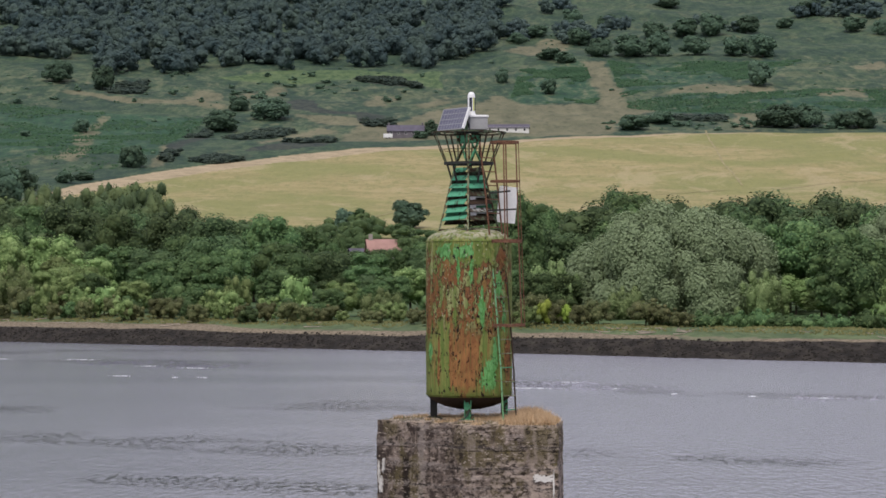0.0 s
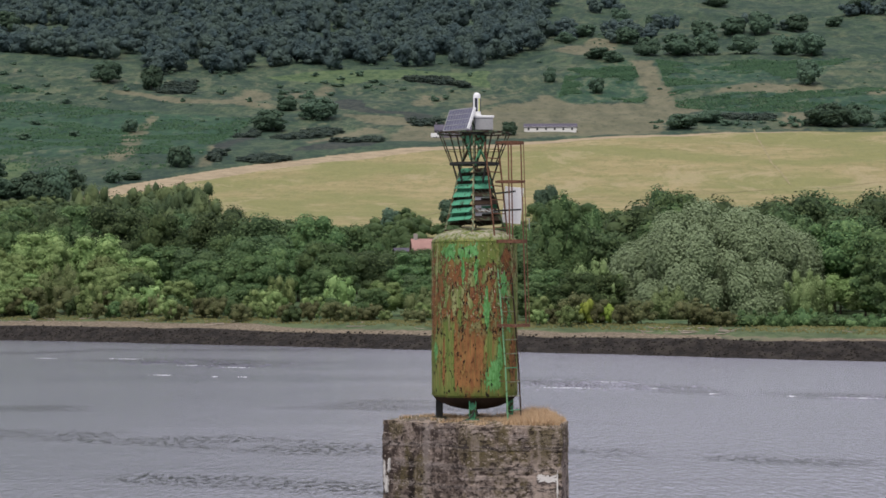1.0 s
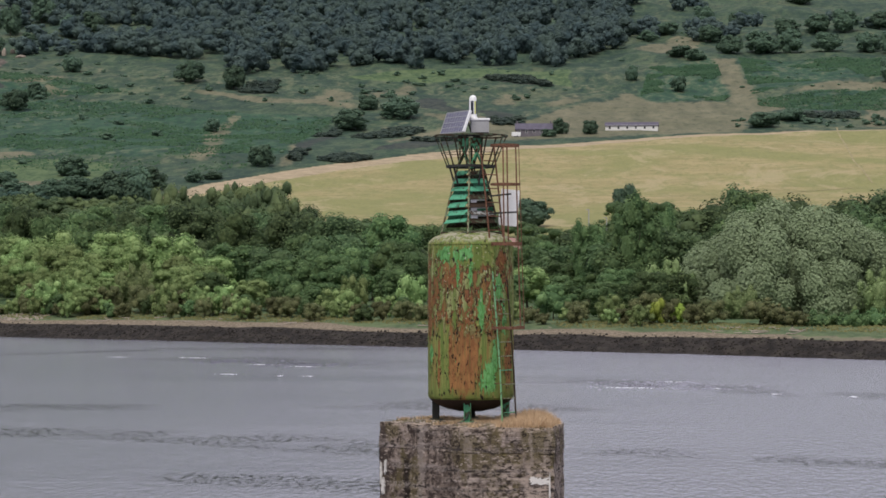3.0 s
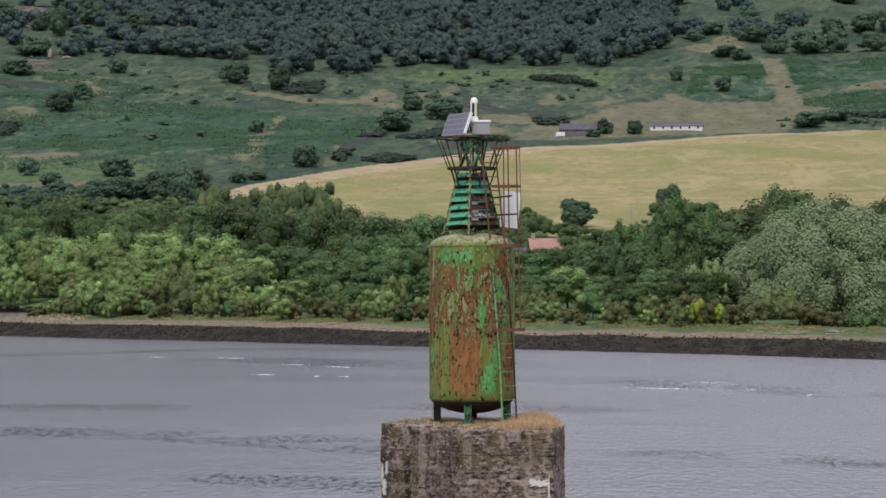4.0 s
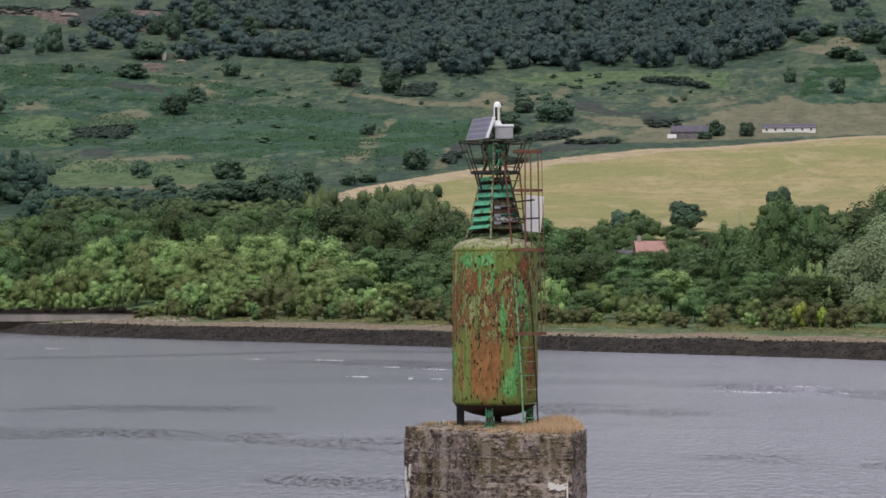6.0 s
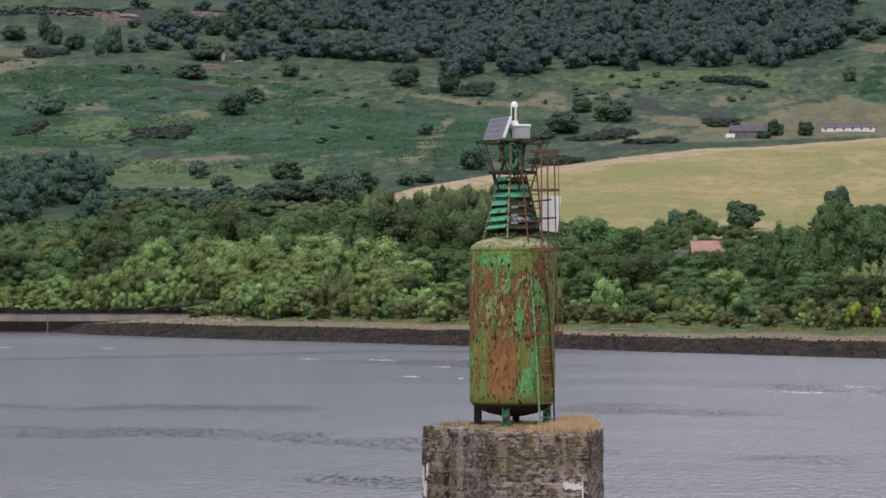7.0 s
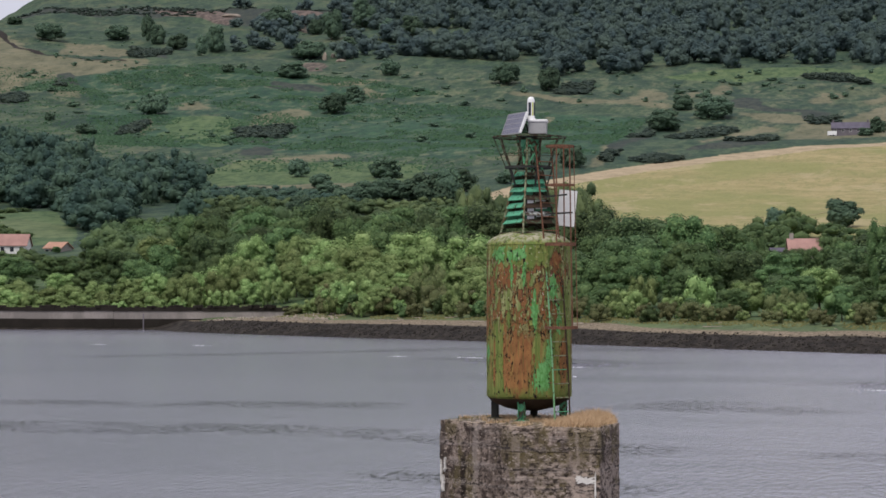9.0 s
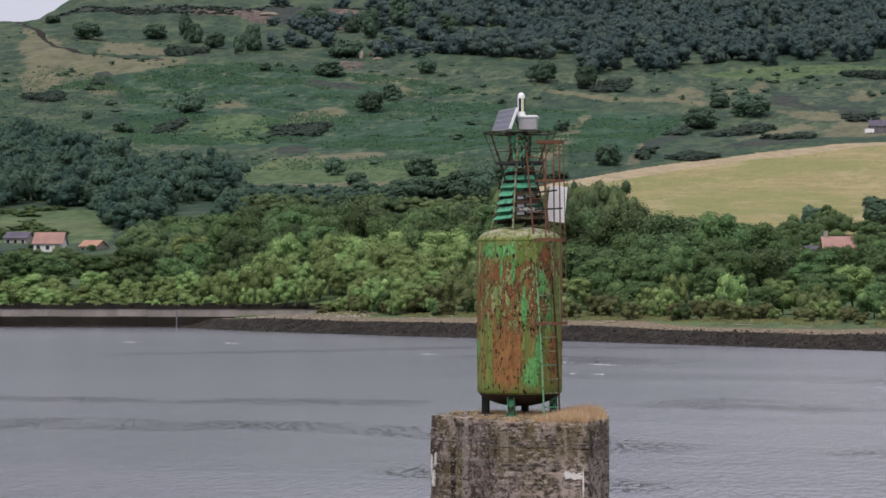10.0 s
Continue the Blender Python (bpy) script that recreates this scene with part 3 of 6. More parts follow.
def crown_arrays(rng, blobs, leaf, per_area, slim=0.6, core=0.70, coarse=False):
    """Leaf sprays over a heap of rounded clumps, each with a dense heart. blobs: rows of x, y, z, rx, ry, rz."""
    V, F, at = [], [], 0
    bv, bf = (ICO1_V, ICO1_F) if coarse else (ICO_V, ICO_F)
    blobs = np.asarray(blobs)
    middle = blobs[0, :3]
    for b in blobs:
        rad = b[3:]
        lump = 1 + 0.15 * rng.uniform(-1, 1, (len(bv), 1))
        V.append(b[:3] + bv * rad * core * lump)
        F.append(bf + at)
        at += len(bv)
        n = max(6, int(per_area * 4 * math.pi * (rad.prod() ** (2 / 3))))
        d = rng.normal(0, 1, (n, 3))
        d[:, 2] = d[:, 2] * 0.9 + 0.25
        d /= np.linalg.norm(d, axis=1, keepdims=True)
        p = b[:3] + d * rad * (0.74 + 0.30 * rng.random((n, 1)))
        keep = np.ones(n, bool)
        for o in blobs:
            keep &= (((p - o[:3]) / (o[3:] * 0.68)) ** 2).sum(1) > 1
        crown = p - middle
        crown /= np.linalg.norm(crown, axis=1, keepdims=True) + 1e-9
        lv, lf = leaf_quads(rng, p[keep], (0.90 * d + 0.20 * crown + (0, 0, 0.30))[keep], leaf, slim)
        V.append(lv)
        F.append(lf + at)
        at += len(lv)
    return np.concatenate(V), np.concatenate(F)


def heap(rng, high, wide, low=0.1, clumps=14, plume=1.0, size=0.3):
    """Clump positions for an uneven crown of that height and half width: boughs of very different size, broader than tall."""
    mid = high * (0.5 + low / 2)
    half = high * (1 - low) / 2
    skew = rng.uniform(-0.16, 0.16, 2) * wide
    out = [(0, 0, mid, wide * 0.59, wide * 0.59, half * 0.80)]
    for i in range(clumps):
        w = i * 2.39996 + rng.uniform(-0.6, 0.6)
        z = -0.85 + 1.75 * (i + 0.5) / clumps + rng.uniform(-0.12, 0.12)
        ring = math.sqrt(max(1 - min(abs(z), 0.98) ** 2.2, 0.05)) * rng.uniform(0.72, 1.02)
        r = wide * size * rng.choice((0.6, 0.8, 1.0, 1.25, 1.55))
        out.append((math.cos(w) * ring * wide * 0.74 + skew[0] * z, math.sin(w) * ring * wide * 0.74 + skew[1] * z, mid + z * half * 0.80, r, r, r * 0.92 * plume * rng.uniform(0.8, 1.2)))
    top, bottom = max(b[2] + b[5] for b in out), min(b[2] - b[5] for b in out)
    k = high * (1 - low) / (top - bottom)
    return [(x, y, high + (z - top) * k, a, b, c * k) for x, y, z, a, b, c in out]


def dome_heap(rng, high, wide, low=0.0, clumps=60, plume=1.6, size=0.15):
    """Upright plumes over a broad dome that reaches the ground."""
    out = [(0, 0, high * 0.32, wide * 0.74, wide * 0.74, high * 0.46), (wide * 0.42, 0, high * 0.25, wide * 0.42, wide * 0.5, high * 0.36), (-wide * 0.42, 0, high * 0.25, wide * 0.42, wide * 0.5, high * 0.36)]
    for i in range(clumps):
        w = i * 2.39996 + rng.uniform(-0.3, 0.3)
        t = (i + 0.5) / clumps
        z = t ** 1.15
        ring = math.sqrt(max(1 - z ** 2.8, 0.04)) * rng.uniform(0.88, 1.03)
        r = wide * size * rng.choice((0.5, 0.7, 0.9, 1.2, 1.5))
        out.append((math.cos(w) * ring * wide * 0.86, math.sin(w) * ring * wide * 0.86, high * (0.06 + 0.80 * z), r * 0.8, r * 0.8, r * plume * rng.uniform(0.8, 1.2)))
    top = max(b[2] + b[5] for b in out)
    return [(x, y, z * high / top, a, b, c * high / top) for x, y, z, a, b, c in out]


def trunk_mesh(rng, high, thick, limbs=5):
    bm = bmesh.new()
    top = Vector((rng.uniform(-0.3, 0.3), rng.uniform(-0.3, 0.3), high * 0.6))
    tube(bm, (0, 0, -0.5), top * 0.5, thick, thick * 0.75, 8)
    tube(bm, top * 0.5, top, thick * 0.75, thick * 0.4, 8)
    for i in range(limbs):
        w = i * 2.4
        a = top * rng.uniform(0.4, 0.9)
        tube(bm, a, a + Vector((math.cos(w), math.sin(w), 0.9)) * high * 0.22, thick * 0.4, thick * 0.12, 6)
    return bm


def tree_kind(name, label, category, leaf_name, seed, high, wide, low=0.08, clumps=14, plume=1.0, leaf=0.34, dense=9.0, slim=0.6, size=0.3, group="", shape=heap):
    """One plant with a trunk and a crown, standing at the origin."""
    rng = np.random.default_rng(seed)
    ob = thing(name, label, category, group=group)
    part("trunk", trunk_mesh(rng, high, high * 0.022), BARK, ob)
    V, F = crown_arrays(rng, shape(rng, high, wide, low, clumps, plume, size), leaf, dense, slim)
    part("crown", mesh_of("crown", V, F, [LEAF[leaf_name]]), None, ob)
    return ob


def stand(ob, x, y, scale=(1, 1, 1), turn=0.0, fresh=True, sink=0.1):
    m = pose(x, y, float(height(x, y)) - sink, 0, 0, turn) @ Matrix.Diagonal((*scale, 1))
    if fresh:
        return copy_thing(ob, m @ Matrix.Diagonal((*(1 / v for v in ob.scale), 1)))
    ob.matrix_basis = m
    return ob


class Kind:
    """A plant built once; every further one is a copy."""

    def __init__(self, *args, **kw):
        self.args, self.kw, self.ob = args, kw, None
        self.high, self.wide = args[5], args[6]

    def plant(self, x, y, high, wide, turn=0.0, sink=0.1):
        fresh = self.ob is not None
        if not fresh:
            self.ob = tree_kind(*self.args, **self.kw)
        return stand(self.ob, x, y, (wide / self.wide, wide / self.wide, high / self.high), turn, fresh, sink)


rnd = random.Random(11)
BROAD = [Kind("broadleaf_tree", "dense green broadleaf tree in the riverside wood", "tree", "broad", s, 10, 4.2, clumps=30, size=0.26, plume=1.0, leaf=0.32, dense=11, slim=0.95, group="riverside wood") for s in (1, 2, 3)]
BRIGHT = [Kind("broadleaf_tree", "light green young broadleaf tree behind the shore", "tree", "bright", s, 8, 3.8, clumps=26, size=0.27, plume=1.0, leaf=0.30, dense=12, slim=0.95, group="riverside wood") for s in (4, 5, 6)]
DARK = [Kind("broadleaf_tree", "very dark green broadleaf tree at the wood's back", "tree", "dark", s, 10, 4.2, clumps=26, size=0.28, plume=1.0, leaf=0.33, dense=9.5, slim=0.95, group="riverside wood") for s in (7, 8)]
SCRUB = [Kind("shrub", "low olive brown shrub on the river bank", "shrub", "scrub", s, 3, 2.2, clumps=12, size=0.27, leaf=0.2, dense=15, slim=0.95, low=0.0, group="bank shrubs") for s in (9, 10)]
BUSH = [Kind("shrub", "low green shrub on the river bank", "shrub", "bright", 17, 3, 2.2, clumps=12, size=0.27, leaf=0.2, dense=15, slim=0.95, low=0.0, group="bank shrubs"), Kind("shrub", "low dark green shrub on the river bank", "shrub", "broad", 18, 3, 2.2, clumps=12, size=0.27, leaf=0.2, dense=15, slim=0.95, low=0.0, group="bank shrubs")]
POPLAR = [Kind("poplar_tree", "tall upright green poplar behind the shore", "tree", "broad", 12, 16, 4.2, clumps=40, plume=1.8, size=0.22, leaf=0.3, dense=11, slim=0.95, group="poplars")]
WILLOW = [Kind("willow_tree", "broad silver green willow tree on the bank", "tree", "willow", s, 17, 15, clumps=78, plume=1.15, size=0.165, leaf=0.36, dense=22, slim=0.95, group="willows", shape=dome_heap) for s in (13,)]
BRAMBLE = [Kind("bramble_bush", "low spreading green bramble bush on the bank", "shrub", "broad", 16, 2, 2.4, clumps=9, leaf=0.28, dense=10, low=0.0, group="brambles", shape=dome_heap, size=0.3, plume=0.8)]
SPRAY = [Kind("willow_shrub", "small pale green sallow shrub on the bank", "shrub", "sallow", 15, 6, 4, clumps=22, plume=1.2, leaf=0.26, dense=14, slim=0.95, low=0.0, group="willows", shape=dome_heap, size=0.25)]

LIME = [Kind("shrub", "small bright yellow green shrub on the bank", "shrub", "lime", 19, 3, 2.2, clumps=12, size=0.27, leaf=0.2, dense=15, slim=0.95, low=0.0, group="bank shrubs")]

# crown tops over the water along the wood, by bearing
TOP_AZ = [-30, -23.7, -22.0, -20.9, -20.0, -17.8, -16.0, -13.8, -11.5, -10.2, -8.2, -7, -6, -5, -4.4, -3.7, -2.5, -1.6, 0.1, 0.8, 1.8, 2.9, 3.6, 4.4, 5.2, 6.0, 6.8, 7.7, 8.4, 9.4, 14]
TOP_Z = [10.5, 10.0, 10.2, 14.0, 19.6, 23.2, 22.2, 23.2, 23.7, 23.2, 22.9, 21.2, 20.7, 21.8, 17, 14.5, 15.5, 17, 20, 24, 21.5, 25, 26, 25, 21, 26, 26, 24, 26, 24, 24]


def wood_row(kinds, x0, x1, step, deep, share, wide, spread):
    """A row of trees along the shore, deep metres inland, up to that share of the wood's top line."""
    x = x0
    while x < x1:
        px = x + rnd.uniform(-0.4, 0.4) * step
        s = deep + rnd.uniform(-spread, spread)
        py = float(np.interp(px, SHORE_X, SHORE_Y)) + s / 0.8
        d, az = math.hypot(px - HUB[0], py - HUB[1]), math.degrees(math.atan2(px - HUB[0], py - HUB[1]))
        top = float(np.interp(az, TOP_AZ, TOP_Z))
        base = float(height(px, py))
        # the same line of sight, brought to this distance
        line = 9 + (top - 9) * d / 430
        high = max((line - base) * share * rnd.choice((0.76, 0.86, 0.95, 1.02, 1.10)), 1.8)
        if px < -96 and py < 347.5 + 0.16 * (px + 104):
            x += step
            continue
        if not (10 < px < 48 and deep < 60 and az > 1.5):
            rnd.choice(kinds).plant(px, py, high, min(wide * rnd.uniform(0.8, 1.25), 0.30 + 0.60 * high), rnd.uniform(0, 360))
        x += step


wood_row(SCRUB + BUSH, -96, 22, 2.6, 18.5, 0.19, 2.2, 2.5)
wood_row(SCRUB + BUSH, -98, 70, 4.2, 25, 0.27, 2.9, 3.5)
wood_row(BRIGHT + BUSH[:1] + SPRAY, -98, -62, 6.6, 32, 0.42, 3.9, 3)
wood_row(BRIGHT[:1] + BROAD + BUSH + SPRAY, -62, 72, 7.0, 32, 0.42, 3.9, 3)
wood_row(BRIGHT + SPRAY, -102, -62, 7.8, 42, 0.58, 4.8, 4)
wood_row(BRIGHT[:1] + BROAD, -62, 80, 8.2, 42, 0.56, 4.6, 4)
wood_row(BRIGHT + BROAD[:1], -112, -62, 9.0, 55, 0.72, 5.6, 5)
wood_row(BROAD + DARK[:1] + BRIGHT[:1], -62, 80, 9.2, 55, 0.72, 5.4, 5)
wood_row(BROAD + DARK[:1], -130, 90, 10.5, 74, 0.86, 6.2, 6)
wood_row(BROAD + DARK, -200, 90, 11.5, 96, 0.95, 6.8, 7)
wood_row(BROAD + DARK, -230, 100, 13, 126, 0.97, 7.2, 8)
# behind the sea wall the wood comes down to the water
for back, step, kinds, high, wide in ((5, 3.4, BRIGHT + BUSH[:1], 4.8, 2.3), (11, 4.2, BRIGHT, 7.0, 2.9), (19, 5.0, BRIGHT, 8.6, 3.5), (30, 6.2, BRIGHT + BROAD, 10.2, 4.3), (46, 7.6, BROAD + DARK[:1], 11.7, 5.0)):
    x = -225.0
    while x < -92 + back * 0.2:
        px = x + rnd.uniform(-0.3, 0.3) * step
        rnd.choice(kinds).plant(px, 343 + 0.16 * (px + 104) + back + rnd.uniform(-1.5, 1.5), high * float(np.interp(px, [-180, -150, -125], [0.62, 0.66, 1.0])) * rnd.uniform(0.8, 1.15), wide * rnd.uniform(0.85, 1.2), rnd.uniform(0, 360))
        x += step
for x in range(-103, -84, 2):
    rnd.choice(SCRUB + BUSH).plant(x + rnd.uniform(-1, 1), 339 + 0.3 * (x + 103) * -1 + rnd.uniform(-2, 3), rnd.uniform(1.6, 3.2), rnd.uniform(1.8, 2.8), x * 17)
for x in range(-100, -78, 4):
    for back in (20, 27, 35):
        rnd.choice(BRIGHT + BUSH[:1]).plant(x + rnd.uniform(-1.5, 1.5), float(np.interp(x, SHORE_X, SHORE_Y)) + back / 0.8 + max(0, -88 - x) * 1.4, rnd.uniform(3.4, 5.0) + back * 0.06, rnd.uniform(3.0, 4.0), x * 13 + back)
wood_row(BROAD + BRIGHT[:1], -225, -115, 8.0, 62, 0.82, 5.2, 5)
wood_row(BROAD + DARK[:1], -230, -120, 8.5, 80, 0.90, 5.6, 6)
wood_row(BROAD + DARK[:1], -235, -130, 8.5, 104, 1.00, 5.8, 7)
WILLOW[0].plant(30, 284, 17, 16.5, 0)
WILLOW[0].plant(63, 279, 17, 12, 130)
SPRAY[0].plant(56, 250, 5.5, 5, 40)
for x in range(27, 66, 3):
    px, py = x + rnd.uniform(-1, 1), float(np.interp(x, SHORE_X, SHORE_Y)) + rnd.uniform(28, 34)
    BRAMBLE[0].plant(px, py, rnd.uniform(1.6, 2.6), rnd.uniform(2.2, 3.2), rnd.uniform(0, 360))
for x, s, high, wide in ((15, 21, 3.0, 2.2), (17, 23, 3.6, 2.6), (22.5, 22, 3.8, 3.2), (24.5, 22, 3.0, 2.4), (27, 21, 2.2, 2.0), (10, 21, 2.4, 2.2)):
    SCRUB[int(x) % 2].plant(x, float(np.interp(x, SHORE_X, SHORE_Y)) + s / 0.8, high, wide, x * 31)
for x, y, high, wide in ((41, 270, 7, 4), (22, 268, 5, 3.2), (12, 276, 9, 4.5)):
    SPRAY[0].plant(x, y, high, wide, x * 7)
for az, d, top, wide in ((2.6, 405, 22.5, 8), (3.5, 402, 25.2, 8.5), (4.4, 405, 24.2, 8), (6.0, 398, 24.6, 8.5), (6.9, 402, 25, 8.5), (7.7, 395, 22.5, 7), (8.6, 398, 25, 8.5), (9.6, 402, 23.6, 8), (10.6, 400, 23, 8.5), (11.6, 398, 23, 8.5)):
    x, y = polar(az, d)
    rnd.choice(DARK + BROAD[:1]).plant(x, y, top - float(height(x, y)), wide, az * 50)
for az, d, top, wide in ((7.9, 355, 17.5, 5), (8.3, 340, 14, 4.5), (7.4, 330, 10, 4), (8.0, 320, 8, 4), (9.4, 345, 14, 5), (7.2, 345, 14, 4.5)):
    x, y = polar(az, d)
    rnd.choice(BRIGHT).plant(x, y, top - float(height(x, y)), wide, az * 50)
for x, y, high, wide in ((9.8, 251, 3.8, 1.6), (12.4, 252, 3.0, 1.4)):
    LIME[0].plant(x, y, high, wide, x * 29)
for x, y, high, wide in ((8, 300, 19, 5), (12, 320, 17, 4.5), (0.5, 330, 15, 4)):
    POPLAR[0].plant(x, y, high, wide, x * 11)


# ---- the beacon: materials ----
def tank_mat():
    """Green paint flaking off rusted plate; rust runs down it in bands."""
    k = Mat("flaking_green_paint", 0.8)
    co = k.node("ShaderNodeTexCoord")
    sep = k.node("ShaderNodeSeparateXYZ")
    k.link(co.outputs["Object"], sep.inputs[0])
    high = sep.outputs[2]

    def level(lo, hi):
        r = k.node("ShaderNodeMapRange", From_Min=lo, From_Max=hi)
        k.link(high, r.inputs["Value"])
        return r.outputs[0]

    def spots(rows):
        """1 in the middle of each patch (bearing round the tank, height, half width, half height), 0 beyond its rim."""
        best = None
        for w, z, half, tall in rows:
            mp = k.node("ShaderNodeMapping", Scale=(1 / half, 1 / half, 1 / tall))
            k.link(co.outputs["Object"], mp.inputs["Vector"])
            d = k.node("ShaderNodeVectorMath")
            d.operation = "DISTANCE"
            k.link(mp.outputs[0], d.inputs[0])
            d.inputs[1].default_value = (0.9 * math.sin(radians(w)) / half, -0.9 * math.cos(radians(w)) / half, z / tall)
            r = k.node("ShaderNodeMapRange", From_Min=1.35, From_Max=0.35)
            k.link(d.outputs["Value"], r.inputs["Value"])
            best = r.outputs[0] if best is None else k.maths("MAXIMUM", best, r.outputs[0])
        return best

    def about(n, share):
        return k.maths("MULTIPLY", k.maths("SUBTRACT", n, 0.5), share)

    def add(*many):
        total = many[0]
        for v in many[1:]:
            total = k.maths("ADD", total, v)
        return total

    big = k.noise(1.6, 3, 0.5, (1, 1, 0.4))
    run = k.noise(8.0, 4, 0.6, (1.2, 1.2, 0.09))
    mid = k.noise(6.5, 6, 0.66, (1.2, 1.2, 0.45), 0.5)
    chip = k.noise(17.0, 4, 0.62, (1.1, 1.1, 0.5), 0.4)
    pit = k.noise(13.0, 4, 0.6, (1.2, 1.2, 0.55), 0.4)
    speck = k.noise(26.0, 2, 0.5, (1, 1, 0.6))
    paint = k.mix(k.ramp(run, 0.40, 0.60), (0.120, 0.165, 0.040), (0.225, 0.232, 0.070))
    paint = k.mix(k.maths("MULTIPLY", k.ramp(chip, 0.45, 0.62), 0.5), paint, (0.120, 0.200, 0.042))
    # rust in columns: orange brown stains below, bare dark plate above
    rust = k.mix(k.ramp(mid, 0.36, 0.62), (0.180, 0.075, 0.030), (0.300, 0.140, 0.052))
    dark = k.mix(k.ramp(chip, 0.38, 0.60), (0.105, 0.048, 0.028), (0.250, 0.118, 0.055))
    rust = k.mix(k.maths("MULTIPLY", level(7.9, 8.7), k.ramp(mid, 0.40, 0.58)), rust, dark)
    rust = k.mix(k.maths("MULTIPLY", k.ramp(run, 0.54, 0.64), 0.45), rust, (0.270, 0.200, 0.062))
    rusty = spots(((-4, 7.45, 0.32, 1.15), (10, 8.75, 0.55, 0.60), (-38, 8.85, 0.50, 0.80), (-68, 8.7, 0.36, 1.0), (34, 8.35, 0.34, 0.55), (22, 9.0, 0.22, 0.4), (-24, 7.4, 0.06, 0.8), (-44, 7.3, 0.04, 0.6),
                   (64, 7.35, 0.18, 0.5), (55, 9.2, 0.35, 0.6), (-16, 9.05, 0.35, 0.35), (130, 8.2, 0.7, 1.0), (-130, 8.2, 0.7, 1.0)))
    bare = k.ramp(add(k.maths("MULTIPLY", rusty, 0.92), about(mid, 1.25), about(run, 0.95), about(chip, 0.5), about(big, 0.4)), 0.35, 0.41)
    c = k.mix(bare, paint, rust)
    # thin rust runs down the painted foot
    thread = k.noise(15.0, 4, 0.6, (1.2, 1.2, 0.05))
    c = k.mix(k.maths("MULTIPLY", k.ramp(thread, 0.54, 0.60), k.maths("MULTIPLY", level(8.6, 8.0), 0.75)), c, (0.225, 0.125, 0.045))
    c = k.mix(k.maths("MULTIPLY", k.ramp(thread, 0.45, 0.40), 0.5), c, (0.110, 0.120, 0.036))
    # scraps of old paint left on the bare plate, with a dark lifted rim
    edge = add(k.maths("MULTIPLY", mid, 0.6), k.maths("MULTIPLY", big, 0.15), k.maths("MULTIPLY", chip, 0.25))
    upper = k.maths("MULTIPLY", level(7.7, 8.2), bare)
    isle = k.maths("MULTIPLY", k.ramp(edge, 0.518, 0.530), upper)
    rim = k.maths("MULTIPLY", k.ramp(edge, 0.496, 0.518), upper)
    c = k.mix(k.maths("MULTIPLY", rim, 0.8), c, (0.045, 0.020, 0.013))
    c = k.mix(isle, c, k.mix(k.ramp(run, 0.42, 0.58), (0.150, 0.190, 0.058), (0.275, 0.285, 0.120)))
    # brighter green where thick paint still holds
    fresh_at = spots(((-8, 9.55, 0.26, 0.22), (4, 9.25, 0.07, 0.45), (-14, 9.2, 0.05, 0.35), (17, 8.45, 0.09, 0.5), (28, 6.95, 0.26, 0.45), (38, 7.4, 0.12, 0.45), (53, 8.2, 0.11, 0.40), (-62, 7.5, 0.09, 0.25), (-36, 9.55, 0.25, 0.22), (44, 8.9, 0.12, 0.4), (140, 9.2, 0.5, 0.4)))
    fresh = k.mix(k.ramp(chip, 0.35, 0.65), (0.080, 0.240, 0.055), (0.150, 0.365, 0.125))
    hold = k.ramp(add(k.maths("MULTIPLY", fresh_at, 0.66), about(mid, 1.5), about(chip, 1.1), about(run, 1.0)), 0.44, 0.47)
    c = k.mix(hold, c, fresh)
    # mossy foot, black pits, pale specks
    c = k.mix(k.maths("MULTIPLY", level(6.82, 6.62), k.ramp(mid, 0.36, 0.55)), c, (0.125, 0.150, 0.036))
    black = k.ramp(add(pit, k.maths("MULTIPLY", about(run, 0.25), 1.0)), 0.608, 0.632)
    c = k.mix(black, c, (0.024, 0.016, 0.011))
    c = k.mix(k.maths("MULTIPLY", k.ramp(speck, 0.68, 0.71), level(7.6, 8.4)), c, (0.45, 0.43, 0.32))
    # lichen and droppings on the dome
    lichen = k.mix(k.ramp(mid, 0.4, 0.6), (0.18, 0.18, 0.11), (0.36, 0.34, 0.25))
    c = k.mix(k.maths("MULTIPLY", level(9.80, 9.90), k.ramp(add(k.maths("MULTIPLY", mid, 0.8), k.maths("MULTIPLY", chip, 0.4)), 0.50, 0.66)), c, lichen)
    k.color(c)
    k.value(hold, 0.9, 0.6)
    k.b.inputs["Specular IOR Level"].default_value = 0.2
    relief = k.maths("SUBTRACT", add(isle, hold, k.maths("MULTIPLY", mid, 0.6), k.maths("MULTIPLY", chip, 0.6)), k.maths("ADD", bare, black))
    k.bump(relief, 1.0, 0.030)
    return k.m


def metal_mat(name, paint, rust, share, scale=9.0):
    """Painted steel, rusting through by that share."""
    k = Mat(name, 0.75)
    n, f = k.noise(scale, 4, 0.6), k.noise(scale * 5, 3)
    bare = k.ramp(k.maths("ADD", n, k.maths("MULTIPLY", k.maths("SUBTRACT", f, 0.5), 0.2)), 0.72 - 0.45 * share, 0.76 - 0.45 * share)
    c = k.mix(bare, k.mix(k.ramp(f, 0.4, 0.6), tuple(v * 0.75 for v in paint), paint), k.mix(k.ramp(f, 0.4, 0.6), tuple(v * 0.5 for v in rust), rust))
    k.color(c)
    k.value(bare, 0.55, 0.95)
    k.bump(k.maths("ADD", bare, f), 0.5, 0.006)
    return k.m


